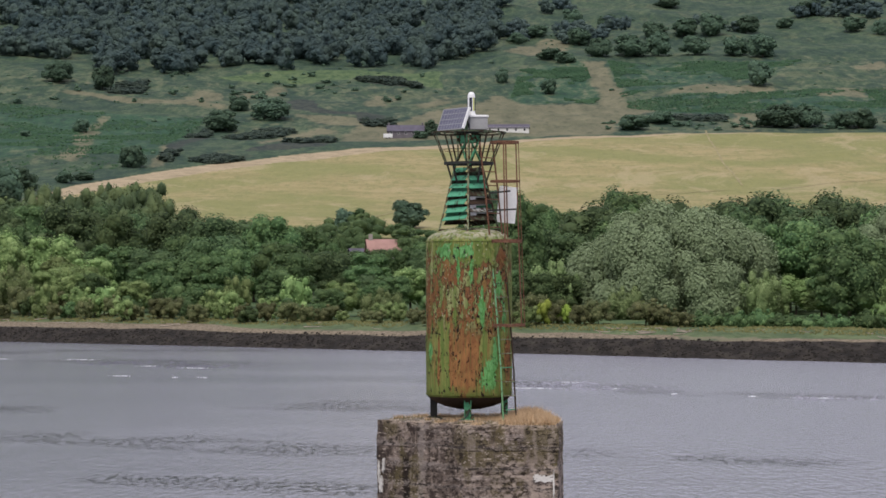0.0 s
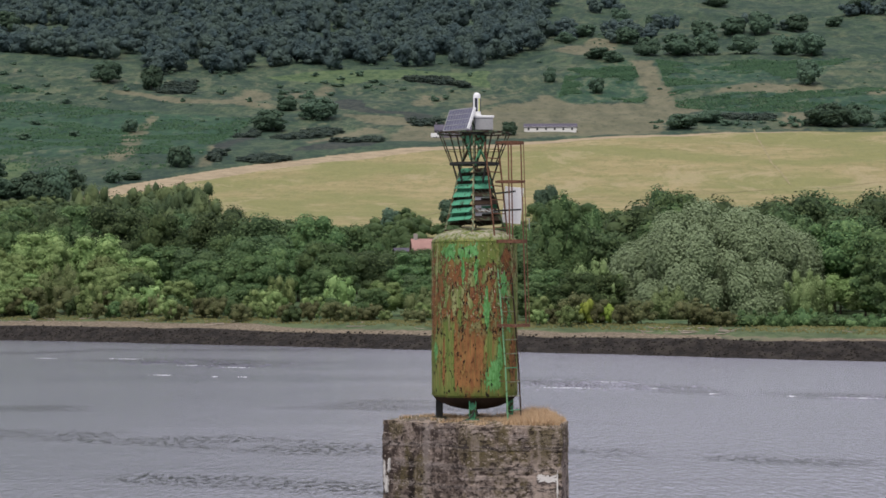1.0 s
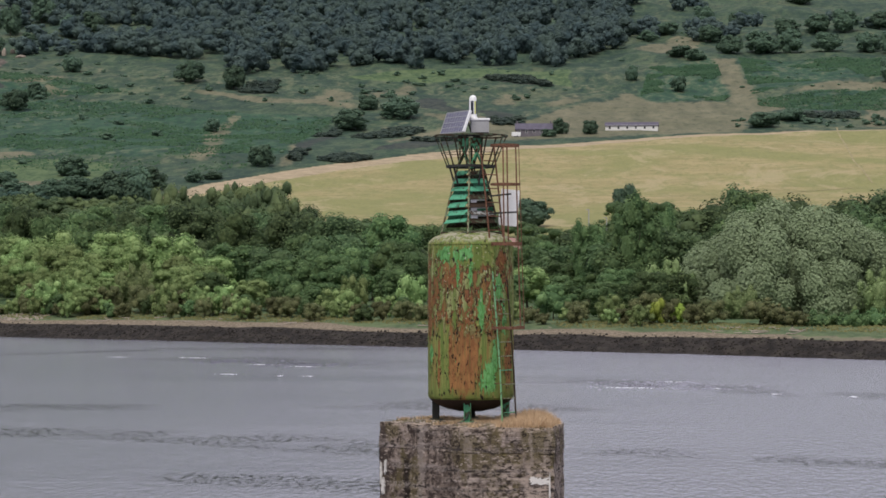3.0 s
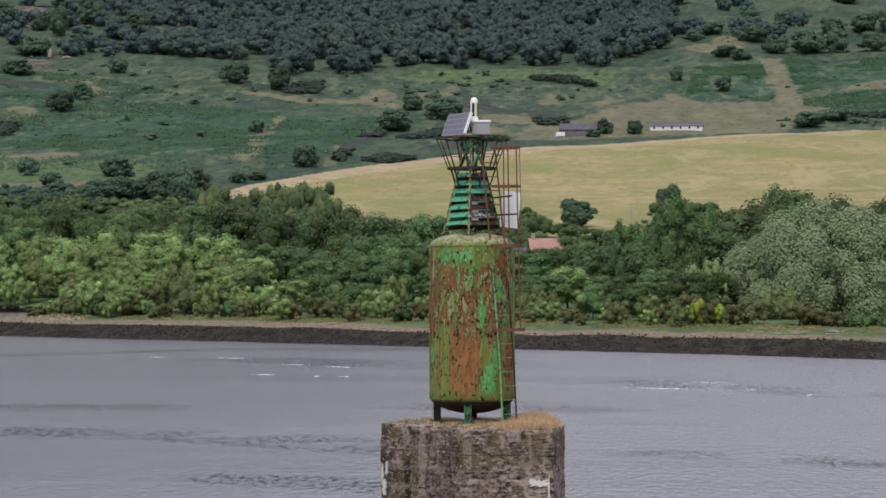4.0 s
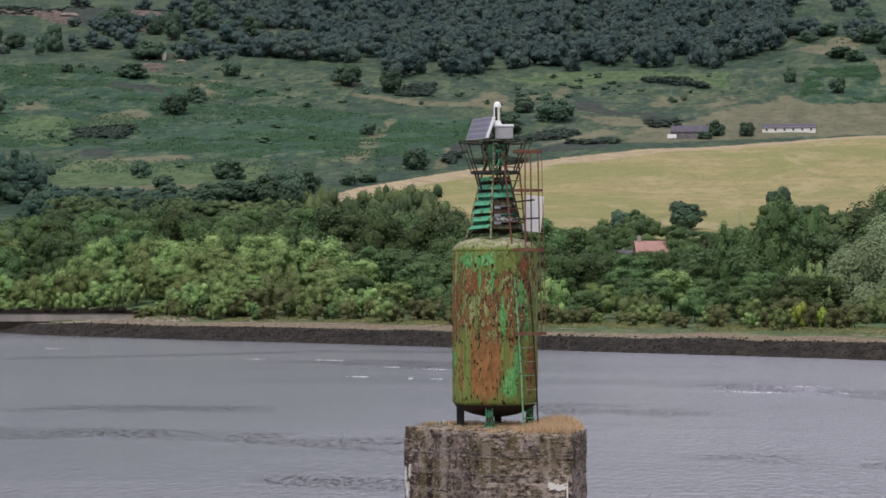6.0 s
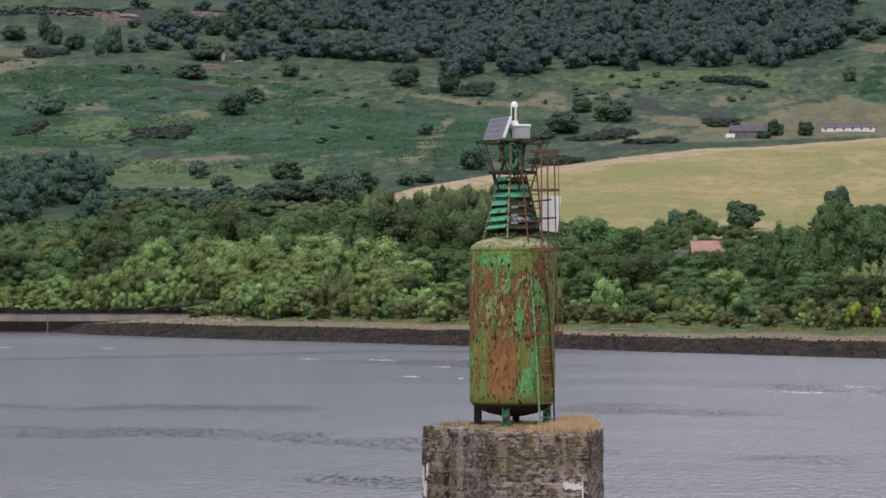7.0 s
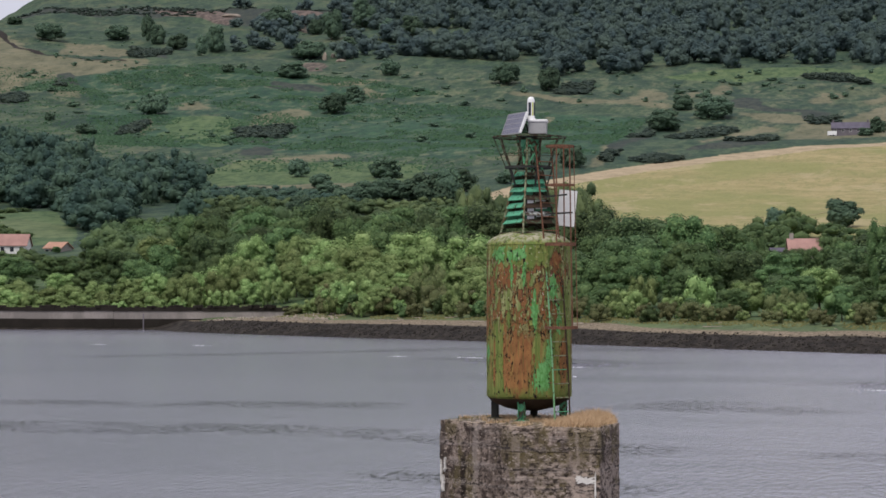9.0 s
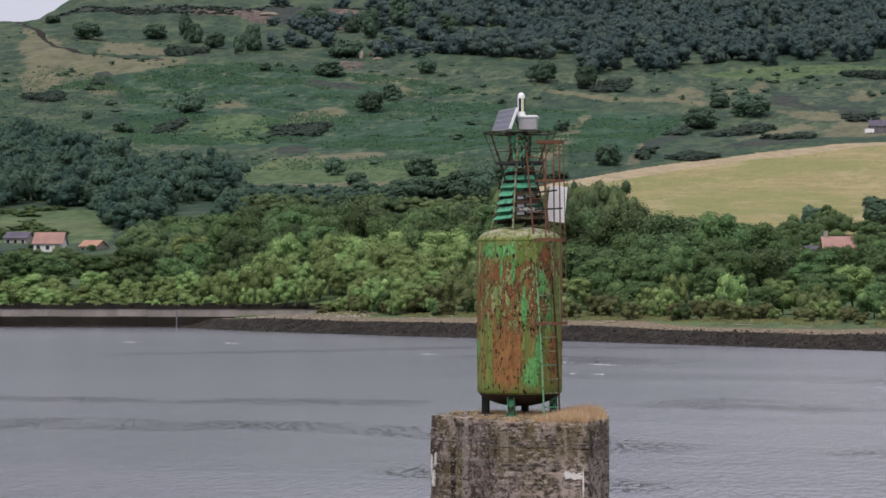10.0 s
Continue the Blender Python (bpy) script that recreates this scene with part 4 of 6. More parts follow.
def concrete_mat():
    """Old concrete in lifts: blotched, pitted, stained by moss and dark runs."""
    k = Mat("weathered_concrete", 0.95)
    big, mid = k.noise(1.3, 4, 0.6, (1, 1, 0.6)), k.noise(4.2, 8, 0.70, (1, 1, 1.3), 0.4)
    fine, grain = k.noise(9, 6, 0.66, (1, 1, 2.0), 0.4), k.noise(40, 3, 0.6)
    lift = k.noise(1.5, 6, 0.66, (0.5, 0.5, 4.0), 0.2)
    run = k.noise(2.2, 5, 0.62, (1.3, 1.3, 0.10))
    tone = k.noise(2.0, 5, 0.62, (1.2, 1.2, 0.55), 0.5)
    co = k.node("ShaderNodeTexCoord")
    sep = k.node("ShaderNodeSeparateXYZ")
    k.link(co.outputs["Object"], sep.inputs[0])

    def streak(x, half):
        """A run down the faces at that place, ragged."""
        d = k.maths("ABSOLUTE", k.maths("SUBTRACT", sep.outputs[0], x), 0.0)
        return k.ramp(k.maths("ADD", d, k.maths("MULTIPLY", k.maths("SUBTRACT", mid, 0.5), half * 3.2)), half, half * 0.45)

    c = k.mix(k.ramp(k.maths("ADD", k.maths("MULTIPLY", mid, 0.5), k.maths("MULTIPLY", tone, 0.5)), 0.43, 0.57), (0.052, 0.038, 0.032), (0.270, 0.214, 0.176))
    c = k.mix(k.maths("MULTIPLY", k.ramp(lift, 0.46, 0.38), 0.45), c, (0.085, 0.066, 0.056))
    c = k.mix(k.maths("MULTIPLY", k.ramp(lift, 0.53, 0.60), 0.60), c, (0.360, 0.305, 0.270))
    moss = k.mix(k.ramp(fine, 0.4, 0.6), (0.070, 0.057, 0.024), (0.165, 0.135, 0.060))
    c = k.mix(k.maths("MULTIPLY", k.ramp(k.maths("ADD", big, k.maths("MULTIPLY", k.ramp(sep.outputs[2], 5.0, 5.9), 0.07)), 0.51, 0.60), 0.70), c, moss)
    c = k.mix(k.maths("MULTIPLY", streak(0.62, 0.22), 0.55), c, moss)
    c = k.mix(k.maths("MULTIPLY", k.ramp(run, 0.54, 0.62), 0.7), c, (0.050, 0.038, 0.032))
    c = k.mix(k.maths("MULTIPLY", k.ramp(run, 0.43, 0.36), 0.35), c, (0.385, 0.320, 0.275))
    c = k.mix(k.maths("MULTIPLY", streak(-0.98, 0.10), 0.5), c, (0.340, 0.290, 0.255))
    c = k.mix(k.maths("MULTIPLY", k.maths("MULTIPLY", streak(-1.30, 0.10), k.ramp(sep.outputs[2], 5.45, 5.25)), 0.95), c, (0.022, 0.016, 0.013))
    c = k.mix(k.maths("MULTIPLY", streak(-0.45, 0.30), 0.45), c, (0.070, 0.052, 0.042))
    # the face towards the east is paler low down
    pale_low = k.maths("MULTIPLY", k.ramp(sep.outputs[0], 0.0, 0.9), k.ramp(sep.outputs[2], 5.55, 5.15))
    c = k.mix(k.maths("MULTIPLY", pale_low, k.ramp(mid, 0.40, 0.56)), c, (0.345, 0.280, 0.232))
    # joints between the lifts, broken away in places
    for z in (5.60, 5.17, 4.78):
        d = k.maths("ABSOLUTE", k.maths("SUBTRACT", k.maths("ADD", sep.outputs[2], k.maths("MULTIPLY", k.maths("SUBTRACT", mid, 0.5), 0.10)), z), 0.0)
        c = k.mix(k.maths("MULTIPLY", k.ramp(d, 0.034, 0.010), k.ramp(tone, 0.47, 0.56)), c, (0.030, 0.023, 0.020))
        c = k.mix(k.maths("MULTIPLY", k.maths("MULTIPLY", k.ramp(d, 0.07, 0.035), k.ramp(fine, 0.47, 0.58)), 0.6), c, (0.36, 0.31, 0.275))
    worn = k.maths("MULTIPLY", k.ramp(sep.outputs[2], 5.95, 6.03), k.ramp(mid, 0.44, 0.56))
    c = k.mix(k.maths("MULTIPLY", worn, 0.8), c, (0.45, 0.36, 0.28))
    hole = k.ramp(k.maths("ADD", k.maths("MULTIPLY", fine, 0.7), k.maths("MULTIPLY", tone, 0.3)), 0.545, 0.575)
    c = k.mix(k.maths("MULTIPLY", hole, 0.85), c, (0.028, 0.022, 0.020))
    c = k.mix(k.maths("MULTIPLY", k.ramp(fine, 0.42, 0.37), 0.7), c, (0.43, 0.36, 0.30))
    c = k.mix(k.maths("MULTIPLY", k.ramp(grain, 0.55, 0.7), 0.4), c, (0.070, 0.056, 0.046))
    k.color(c)
    relief = k.maths("ADD", k.maths("MULTIPLY", mid, 1.2), k.maths("ADD", lift, k.maths("MULTIPLY", fine, 0.4)))
    k.bump(k.maths("SUBTRACT", relief, k.maths("MULTIPLY", hole, 0.6)), 1.0, 0.05)
    return k.m


TANK, CONCRETE = tank_mat(), concrete_mat()
GREEN = metal_mat("green_painted_steel", (0.085, 0.29, 0.155), (0.075, 0.045, 0.025), 0.45)
SLAT_GREEN = metal_mat("emerald_painted_boards", (0.105, 0.375, 0.225), (0.060, 0.075, 0.045), 0.30)
SLAT_PALE = metal_mat("pale_peeling_boards", (0.42, 0.44, 0.42), (0.085, 0.062, 0.045), 0.5)
DULL = metal_mat("dull_green_steel", (0.085, 0.115, 0.07), (0.06, 0.042, 0.028), 0.6)
RUST = metal_mat("rusty_steel", (0.165, 0.130, 0.085), (0.190, 0.095, 0.060), 0.85)
LADDER_GREEN = metal_mat("pale_green_steel", (0.20, 0.42, 0.21), (0.12, 0.08, 0.05), 0.35, 16.0)
PALE_STEEL = metal_mat("faded_green_steel", (0.235, 0.270, 0.165), (0.150, 0.105, 0.060), 0.5, 14.0)
YELLOW_LENS = plain("yellow_lens", (0.55, 0.58, 0.10), 0.85, 6, 0.3, bump=0.02)
# dark rust; on the tank's dish the darkness also stands for shade
RUST_DARK = plain("dark_rust", (0.050, 0.034, 0.024), 0.6, 6, 0.9, bump=0.4)
DARK_STEEL = plain("dark_steel", (0.045, 0.047, 0.042), 0.6, 10, 0.7)
WHITE = plain("white_paint", (0.80, 0.80, 0.79), 0.88, 6, 0.45, bump=0.05)
GREY_BOX = plain("grey_casing", (0.33, 0.33, 0.33), 0.85, 8, 0.5)
CELL = plain("solar_cells", (0.105, 0.105, 0.165), 0.85, 6, 0.3, bump=0.02)
LENS = plain("lantern_lens", (0.03, 0.035, 0.05), 0.8, 6, 0.15, bump=0.02)
PLASTER = plain("peeling_white_paint", (0.66, 0.63, 0.58), 0.8, 14, 0.85, bump=0.3)

# ---- the pier ----
PIER = [(-1.92, -0.02), (-0.06, -1.80), (1.78, -1.905), (1.96, -0.25), (1.62, 1.40), (-0.95, 1.50)]
PIER_TOP = 6.05


def pier():
    """A six-sided concrete pier with a worn upper edge, standing on the river bed."""
    rng = np.random.default_rng(21)
    ob = thing("pier", "weathered six-sided concrete pier standing in the river", "pier")
    ring = []
    for (x0, y0), (x1, y1) in zip(PIER, PIER[1:] + PIER[:1]):
        n = max(4, int(math.hypot(x1 - x0, y1 - y0) / 0.06))
        ring += [(x0 + (x1 - x0) * i / n, y0 + (y1 - y0) * i / n) for i in range(n)]
    bm = bmesh.new()
    levels = [-3.0, 0.0, 2.5, 3.6, 4.2, 4.6, 4.85, 5.02, 5.045, 5.07, 5.2, 5.3, 5.42, 5.49, 5.515, 5.54, 5.65, 5.8, 5.9, 5.96, 6.0, PIER_TOP]
    loops = []
    for z in levels:
        loop = []
        for i, (x, y) in enumerate(ring):
            v = Vector((x, y, z))
            worn = 0.02 * noise.noise(v * 2.5) + 0.012 * noise.noise(v * 9)
            if z > 5.85:
                worn -= (z - 5.85) * (0.02 + 0.22 * max(0, noise.noise(Vector((x * 3, y * 3, 2)))))
            if z in (5.045, 5.515):
                worn -= 0.02 * max(0, noise.noise(Vector((x * 2.2, y * 2.2, z * 3))) + 0.25)
            s = 1 + worn
            top = 0.035 * noise.noise(Vector((x * 3.1, y * 3.1, 7))) if z == PIER_TOP else 0
            loop.append(bm.verts.new((x * s, y * s, z + top)))
        loops.append(loop)
    for lo, hi in zip(loops, loops[1:]):
        for i in range(len(ring)):
            j = (i + 1) % len(ring)
            bm.faces.new((lo[i], lo[j], hi[j], hi[i]))
    inner = [bm.verts.new((x * 0.5, y * 0.5, PIER_TOP + 0.05)) for x, y in ring]
    for i in range(len(ring)):
        j = (i + 1) % len(ring)
        bm.faces.new((loops[-1][i], loops[-1][j], inner[j], inner[i]))
    bm.faces.new(inner)
    part("body", bm, CONCRETE, ob, smooth=False)

    def patch(name, at, way, outline, z, material, label):
        """A thin flake of render with a ragged edge on one face."""
        w = Vector((way[0], way[1], 0)).normalized()
        out = Vector((w.y, -w.x, 0))
        b = bmesh.new()
        front = [b.verts.new(Vector((*at, z)) + w * u + Vector((0, 0, v)) + out * 0.035) for u, v in outline]
        behind = [b.verts.new(q.co - out * 0.06) for q in front]
        b.faces.new(front)
        for i in range(len(front)):
            j = (i + 1) % len(front)
            b.faces.new((front[j], front[i], behind[i], behind[j]))
        part(name, b, material, ob, label)

    def ragged(w, h, n=34):
        pts = []
        for i in range(n):
            t = 2 * math.pi * i / n
            r = 1 + 0.42 * float(rng.uniform(-1, 0.8))
            cx, cy = math.cos(t), math.sin(t)
            q = max(abs(cx), abs(cy))
            pts.append((cx / q * w / 2 * r, cy / q * h / 2 * r))
        return pts

    front, left = (1.84, -0.105), (1.86, -1.78)
    patch("paint_patch", (1.50, -1.889), front, ragged(0.36, 0.13), 4.98, PLASTER, "ragged white paint patch")
    patch("paint_patch", (1.38, -1.882), front, ragged(0.16, 0.10), 5.02, PLASTER, "ragged white paint patch")
    patch("paint_patch", (1.70, -1.900), front, ragged(0.03, 0.5), 4.86, PLASTER, "narrow white paint streak")
    patch("paint_patch", (-1.87, -0.068), left, ragged(0.05, 0.38), 5.0, PLASTER, "ragged white paint patch")
    patch("paint_patch", (-1.77, -0.164), left, ragged(0.07, 0.26), 5.12, PLASTER, "ragged white paint patch")
    patch("paint_patch", (-1.83, -0.106), left, ragged(0.09, 0.30), 4.72, PLASTER, "ragged white paint patch")
    return ob


pier()


def pier_plants():
    """Dry grass and moss on the pier's top."""
    rng = np.random.default_rng(5)
    for name, count, leaf, label in (("dry_grass", 9000, "straw", "dry straw coloured grass tufts on the pier"), ("moss_grass", 1500, "moss", "short mossy grass on the pier's edge")):
        P = np.stack([rng.uniform(-1.8, 1.9, count * 3), rng.uniform(-1.85, 1.4, count * 3)], 1)
        edge = np.ones(len(P), bool)
        for (x0, y0), (x1, y1) in zip(PIER, PIER[1:] + PIER[:1]):
            edge &= (x1 - x0) * (P[:, 1] - y0) - (y1 - y0) * (P[:, 0] - x0) > 0.05 * math.hypot(x1 - x0, y1 - y0)
        if leaf == "straw":
            edge &= value_noise(P[:, 0], P[:, 1], 0.5, 3) + 0.28 * P[:, 0] > -0.03
        P = P[edge][:count]
        n = len(P)
        tall = rng.uniform(0.03, 0.10, n) + (0.19 * np.clip((P[:, 0] - 0.55) / 0.7, 0, 1) * np.clip((1.9 - P[:, 0]) / 0.5, 0, 1) * rng.uniform(0.4, 1.1, n) if leaf == "straw" else 0)
        lean = rng.normal(0, 0.45, (n, 2)) * tall[:, None]
        w = rng.uniform(0, 2 * math.pi, n)
        side = np.stack([np.cos(w), np.sin(w)], 1) * 0.007
        z = np.full(n, PIER_TOP + 0.0) + 0.05 * np.clip(1 - np.hypot(P[:, 0] / 1.9, P[:, 1] / 1.4), 0, 1)
        a = np.column_stack([P - side, z])
        b = np.column_stack([P + side, z])
        c = np.column_stack([P + lean, z + tall])
        V = np.stack([a, b, c], 1).reshape(-1, 3)
        F = np.arange(3 * n).reshape(-1, 3)
        tagged(new(name, mesh_of(name, V, F, [LEAF[leaf]])), label, "grass", kind="stuff")


pier_plants()


# ---- the beacon itself ----
def beacon():
    ob = thing("navigation_beacon", "rusty green steel tank beacon with a lattice top on a pier", "beacon")
    # tank with dished ends
    bm = bmesh.new()
    outline = [(0.872, 6.555), (0.893, 6.59), (0.90, 6.64)]
    outline += [(0.90, 6.64 + 0.1 * i) for i in range(1, 32)] + [(0.895, 9.80), (0.86, 9.86), (0.78, 9.93), (0.62, 10.0), (0.40, 10.05), (0.2, 10.075), (0.0, 10.08)]
    lathe(bm, outline, 96)
    for v in bm.verts:
        r = math.hypot(v.co.x, v.co.y)
        if r > 0.3:
            k = 1 + 0.006 * noise.noise(v.co * 1.7) + 0.004 * noise.noise(v.co * 7)
            v.co.x *= k
            v.co.y *= k
    tank = part("tank", bm, TANK, ob, "flaking green and rust tank", smooth=True)
    # rusty dish; the shade below the tank is in its dark colour too
    dish = lathe(bmesh.new(), [(0.0, 6.27), (0.25, 6.285), (0.5, 6.34), (0.70, 6.42), (0.81, 6.49), (0.870, 6.553)], 72)
    part("bottom_dish", dish, RUST_DARK, tank, "rusted dished bottom with its shade painted in", smooth=True)
    for z, r in ((6.60, 0.905), (9.78, 0.905), (8.2, 0.902)):
        part("weld_seam", hoop(bmesh.new(), (0, 0, z), r, 0.008, 64), TANK, tank)
    # curled paint flakes standing off the plate
    rng = np.random.default_rng(8)
    n = 1500
    w, z = rng.uniform(0, 2 * math.pi, n), rng.uniform(6.65, 9.78, n)
    keep = (value_noise(w * 0.9, z, 0.35, 3) > -0.02) & (z > 7.0)
    w, z = w[keep], z[keep]
    n = len(w)
    out, tan = np.stack([np.cos(w), np.sin(w), 0 * w], 1), np.stack([-np.sin(w), np.cos(w), 0 * w], 1)
    base = out * 0.905 + np.stack([0 * w, 0 * w, z], 1)
    half, drop = rng.uniform(0.008, 0.03, (n, 1)), rng.uniform(0.02, 0.085, (n, 1))
    lift = rng.uniform(0.004, 0.03, (n, 1))
    up = np.array([0, 0, 1.0])
    V = np.stack([base - tan * half, base + tan * half, base + tan * half * 0.8 - up * drop + out * lift, base - tan * half * 0.7 - up * drop * 0.9 + out * lift], 1).reshape(-1, 3)
    part("flaking_paint", mesh_of("flaking_paint", V, np.arange(4 * n).reshape(-1, 4), [TANK]), None, tank)["kind"] = "stuff"

    # feet
    for w, mat in ((-92, GREEN), (178, DARK_STEEL), (92, DARK_STEEL), (-4, GREEN)):
        x, y = 0.74 * math.cos(radians(w)), 0.74 * math.sin(radians(w))
        b = bmesh.new()
        box(b, (x, y, 6.34), (0.03, 0.13, 0.48), w)
        for s in (-1, 1):
            box(b, (x - s * 0.065 * math.sin(radians(w)), y + s * 0.065 * math.cos(radians(w)), 6.34), (0.14, 0.016, 0.48), w)
        leg = part("leg", b, mat, ob)
        part("base_plate", box(bmesh.new(), (x, y, 6.105), (0.28, 0.26, 0.03), w, 0.006), mat, leg)

    hose = bmesh.new()
    line = [(0.02, -0.72, 6.36), (-0.03, -0.80, 6.20), (-0.12, -0.86, 6.10), (-0.30, -0.90, 6.085), (-0.48, -0.86, 6.10), (-0.60, -0.70, 6.12)]
    for p, q in zip(line, line[1:]):
        tube(hose, p, q, 0.018, n=7)
    part("cable", hose, DARK_STEEL, ob, "black cable lying on the pier")

    # lattice tower: four legs, one towards the water in front
    foot, head, z0, z1 = 0.64, 0.24, 9.95, 12.02

    def leg_at(i, z):
        r = float(np.interp(z, (z0, 10.3, 11.25, 11.58, z1), (foot, 0.55, 0.32, 0.22, head)))
        w = radians(-92 + 90 * i)
        return Vector((r * math.cos(w), r * math.sin(w), z))

    steps = [z0, 10.5, 11.0, 11.4, 11.6, z1]
    for i in range(4):
        b = bmesh.new()
        for a, c in zip(steps, steps[1:]):
            bar(b, leg_at(i, a), leg_at(i, c), 0.036, 0.036)
        part("tower_leg", b, PALE_STEEL if i in (0, 3) else DULL, ob)
        j = (i + 1) % 4
        for a, c in ((11.36, 12.0), (12.0, 11.36)):
            part("brace", bar(bmesh.new(), leg_at(i, a), leg_at(j, c), 0.045, 0.02), GREEN, ob)
        part("gusset", bar(bmesh.new(), leg_at(i, 11.93), leg_at(j, 11.93), 0.02, 0.15), GREEN, ob)
        part("cross_bar", bar(bmesh.new(), leg_at(i, 10.02), leg_at(j, 10.02), 0.04, 0.04), DULL, ob)
        # louvre boards between the legs
        for s in range(7):
            z = 10.27 + 0.168 * s - (0.075 if i in (1, 2) else 0.0)
            p, q = leg_at(i, z), leg_at(j, z)
            mid = (p + q) / 2
            out_way = Vector((mid.x, mid.y, 0)).normalized()
            b = bmesh.new()
            sag = Vector((0, 0, float(rng.normal(0, 0.012))))
            bar(b, p.lerp(q, float(rng.uniform(0.02, 0.09))) + sag, p.lerp(q, float(rng.uniform(0.86, 0.98))) - sag, float(rng.uniform(0.118, 0.15)), 0.016, up=Vector((0, 0, 1)) + out_way * float(rng.uniform(0.8, 1.3)))
            part("slat", b, (SLAT_GREEN if i == 3 or (i + s) % 3 == 0 else DULL) if i != 0 else (DULL, SLAT_PALE, RUST_DARK, DULL, SLAT_GREEN, SLAT_GREEN, DULL)[s], ob, "" if i or s > 3 else "pale weathered or rusty slat")
    # white-backed inner slats on the side towards the bank
    for s in range(3):
        z = 10.42 + 0.165 * s
        p, q = leg_at(1, z) * 0.9, leg_at(2, z) * 0.9
        p.z = q.z = z
        part("slat", bar(bmesh.new(), p.lerp(q, 0.15), p.lerp(q, 0.85), 0.018, 0.085), WHITE, ob, "white inner slat")

    for s in range(3):
        z = 10.34 + 0.165 * s
        p, q = leg_at(0, z) * 0.86, leg_at(1, z) * 0.86
        p.z = q.z = z
        part("slat", bar(bmesh.new(), p.lerp(q, 0.10), p.lerp(q, 0.36), 0.018, 0.10), WHITE, ob, "short white inner slat")

    # gallery: floor ring, leaning rails and top rim
    def ring_at(w, r, z):
        return Vector((r * math.cos(radians(w)), r * math.sin(radians(w)), z))

    floor_ring = bmesh.new()
    hoop(floor_ring, (0, 0, 11.42), 0.50, 0.022, 28, tall=0.05)
    hoop(floor_ring, (0, 0, 11.42), 0.36, 0.015, 20, tall=0.03)
    part("gallery_floor", floor_ring, DARK_STEEL, ob)
    for i in range(10):
        part("gallery_bearer", bar(bmesh.new(), ring_at(36 * i, 0.24, 11.415), ring_at(36 * i, 0.5, 11.415), 0.05, 0.02), DARK_STEEL, ob)
    rim = bmesh.new()
    hoop(rim, (0, 0, 12.06), 0.765, 0.02, 36, tall=0.03)
    part("gallery_rim", rim, DULL, ob)
    part("gallery_wire", hoop(bmesh.new(), (0, 0, 11.70), 0.615, 0.007, 30), DULL, ob)
    for i in range(10):
        w = 12 + 36 * i
        part("rail_post", bar(bmesh.new(), ring_at(w, 0.50, 11.42), ring_at(w, 0.76, 12.06), 0.028, 0.02), DULL, ob)
        if i % 2 == 0:
            part("gallery_strut", bar(bmesh.new(), ring_at(w, 0.37, 11.02), ring_at(w, 0.50, 11.42), 0.03, 0.03), DARK_STEEL, ob)
    for i in range(4):
        part("deck_bearer", bar(bmesh.new(), ring_at(45 + 90 * i, 0.1, 12.035), ring_at(45 + 90 * i, 0.77, 12.05), 0.05, 0.025), DULL, ob)
    part("top_plate", box(bmesh.new(), (0.1, 0.0, 12.085), (0.72, 0.56, 0.035), 8, 0.004), DARK_STEEL, ob)

    # solar panel, battery box and lantern
    face = radians(-90 - 55)
    nrm = Vector((math.cos(face), math.sin(face), 0))
    wide = Vector((-nrm.y, nrm.x, 0))
    lowc, lean = Vector((-0.39, -0.05, 12.13)), (Vector((0, 0, 1)) * 0.445 - nrm * 0.17)
    a, b = lowc - wide * 0.47, lowc + wide * 0.47
    out = lean.cross(wide).normalized()
    out = out if out.dot(nrm) > 0 else -out
    pane = bmesh.new()
    bar(pane, lowc + lean * 0.5 - wide * 0.455, lowc + lean * 0.5 + wide * 0.455, 0.46, 0.012, up=out)
    frame_part = part("solar_panel", pane, CELL, ob, "tilted solar panel with blue grey cells")
    for p, q in ((a, b), (a + lean, b + lean), (a, a + lean)):
        part("frame_edge", bar(bmesh.new(), p, q, 0.018, 0.026), GREY_BOX, frame_part, "thin grey frame")
    part("frame_edge", bar(bmesh.new(), b, b + lean, 0.05, 0.045), WHITE, frame_part, "broad white frame edge")
    grid = bmesh.new()
    for i in range(1, 4):
        bar(grid, lowc + lean * i / 4 - wide * 0.45 + out * 0.008, lowc + lean * i / 4 + wide * 0.45 + out * 0.008, 0.012, 0.004, up=out)
    for i in range(1, 9):
        m = lowc - wide * 0.455 + wide * 0.91 * i / 9 + out * 0.008
        bar(grid, m, m + lean, 0.007, 0.004, up=out)
    part("cell_grid", grid, GREY_BOX, frame_part)
    for s in (-0.3, 0.3):
        part("panel_stay", bar(bmesh.new(), lowc + lean * 0.8 + wide * s - out * 0.02, lowc + wide * s - nrm * 0.3, 0.025, 0.025), DARK_STEEL, frame_part)
    case = part("battery_box", box(bmesh.new(), (0.19, -0.02, 12.25), (0.38, 0.36, 0.26), 6, 0.012), GREY_BOX, ob, "grey battery box")
    part("lid", box(bmesh.new(), (0.19, -0.02, 12.40), (0.42, 0.40, 0.05), 6, 0.016), WHITE, case, "white lid")
    lamp = bmesh.new()
    lathe(lamp, [(0.0, 12.40), (0.10, 12.40), (0.10, 12.44), (0.078, 12.47), (0.078, 12.81), (0.072, 12.86), (0.052, 12.895), (0.025, 12.91), (0.0, 12.913)], 24)
    bmesh.ops.translate(lamp, verts=lamp.verts, vec=(0.055, -0.10, 0))
    lantern = part("lantern", lamp, WHITE, ob, "small white lantern with a rounded top", smooth=True)
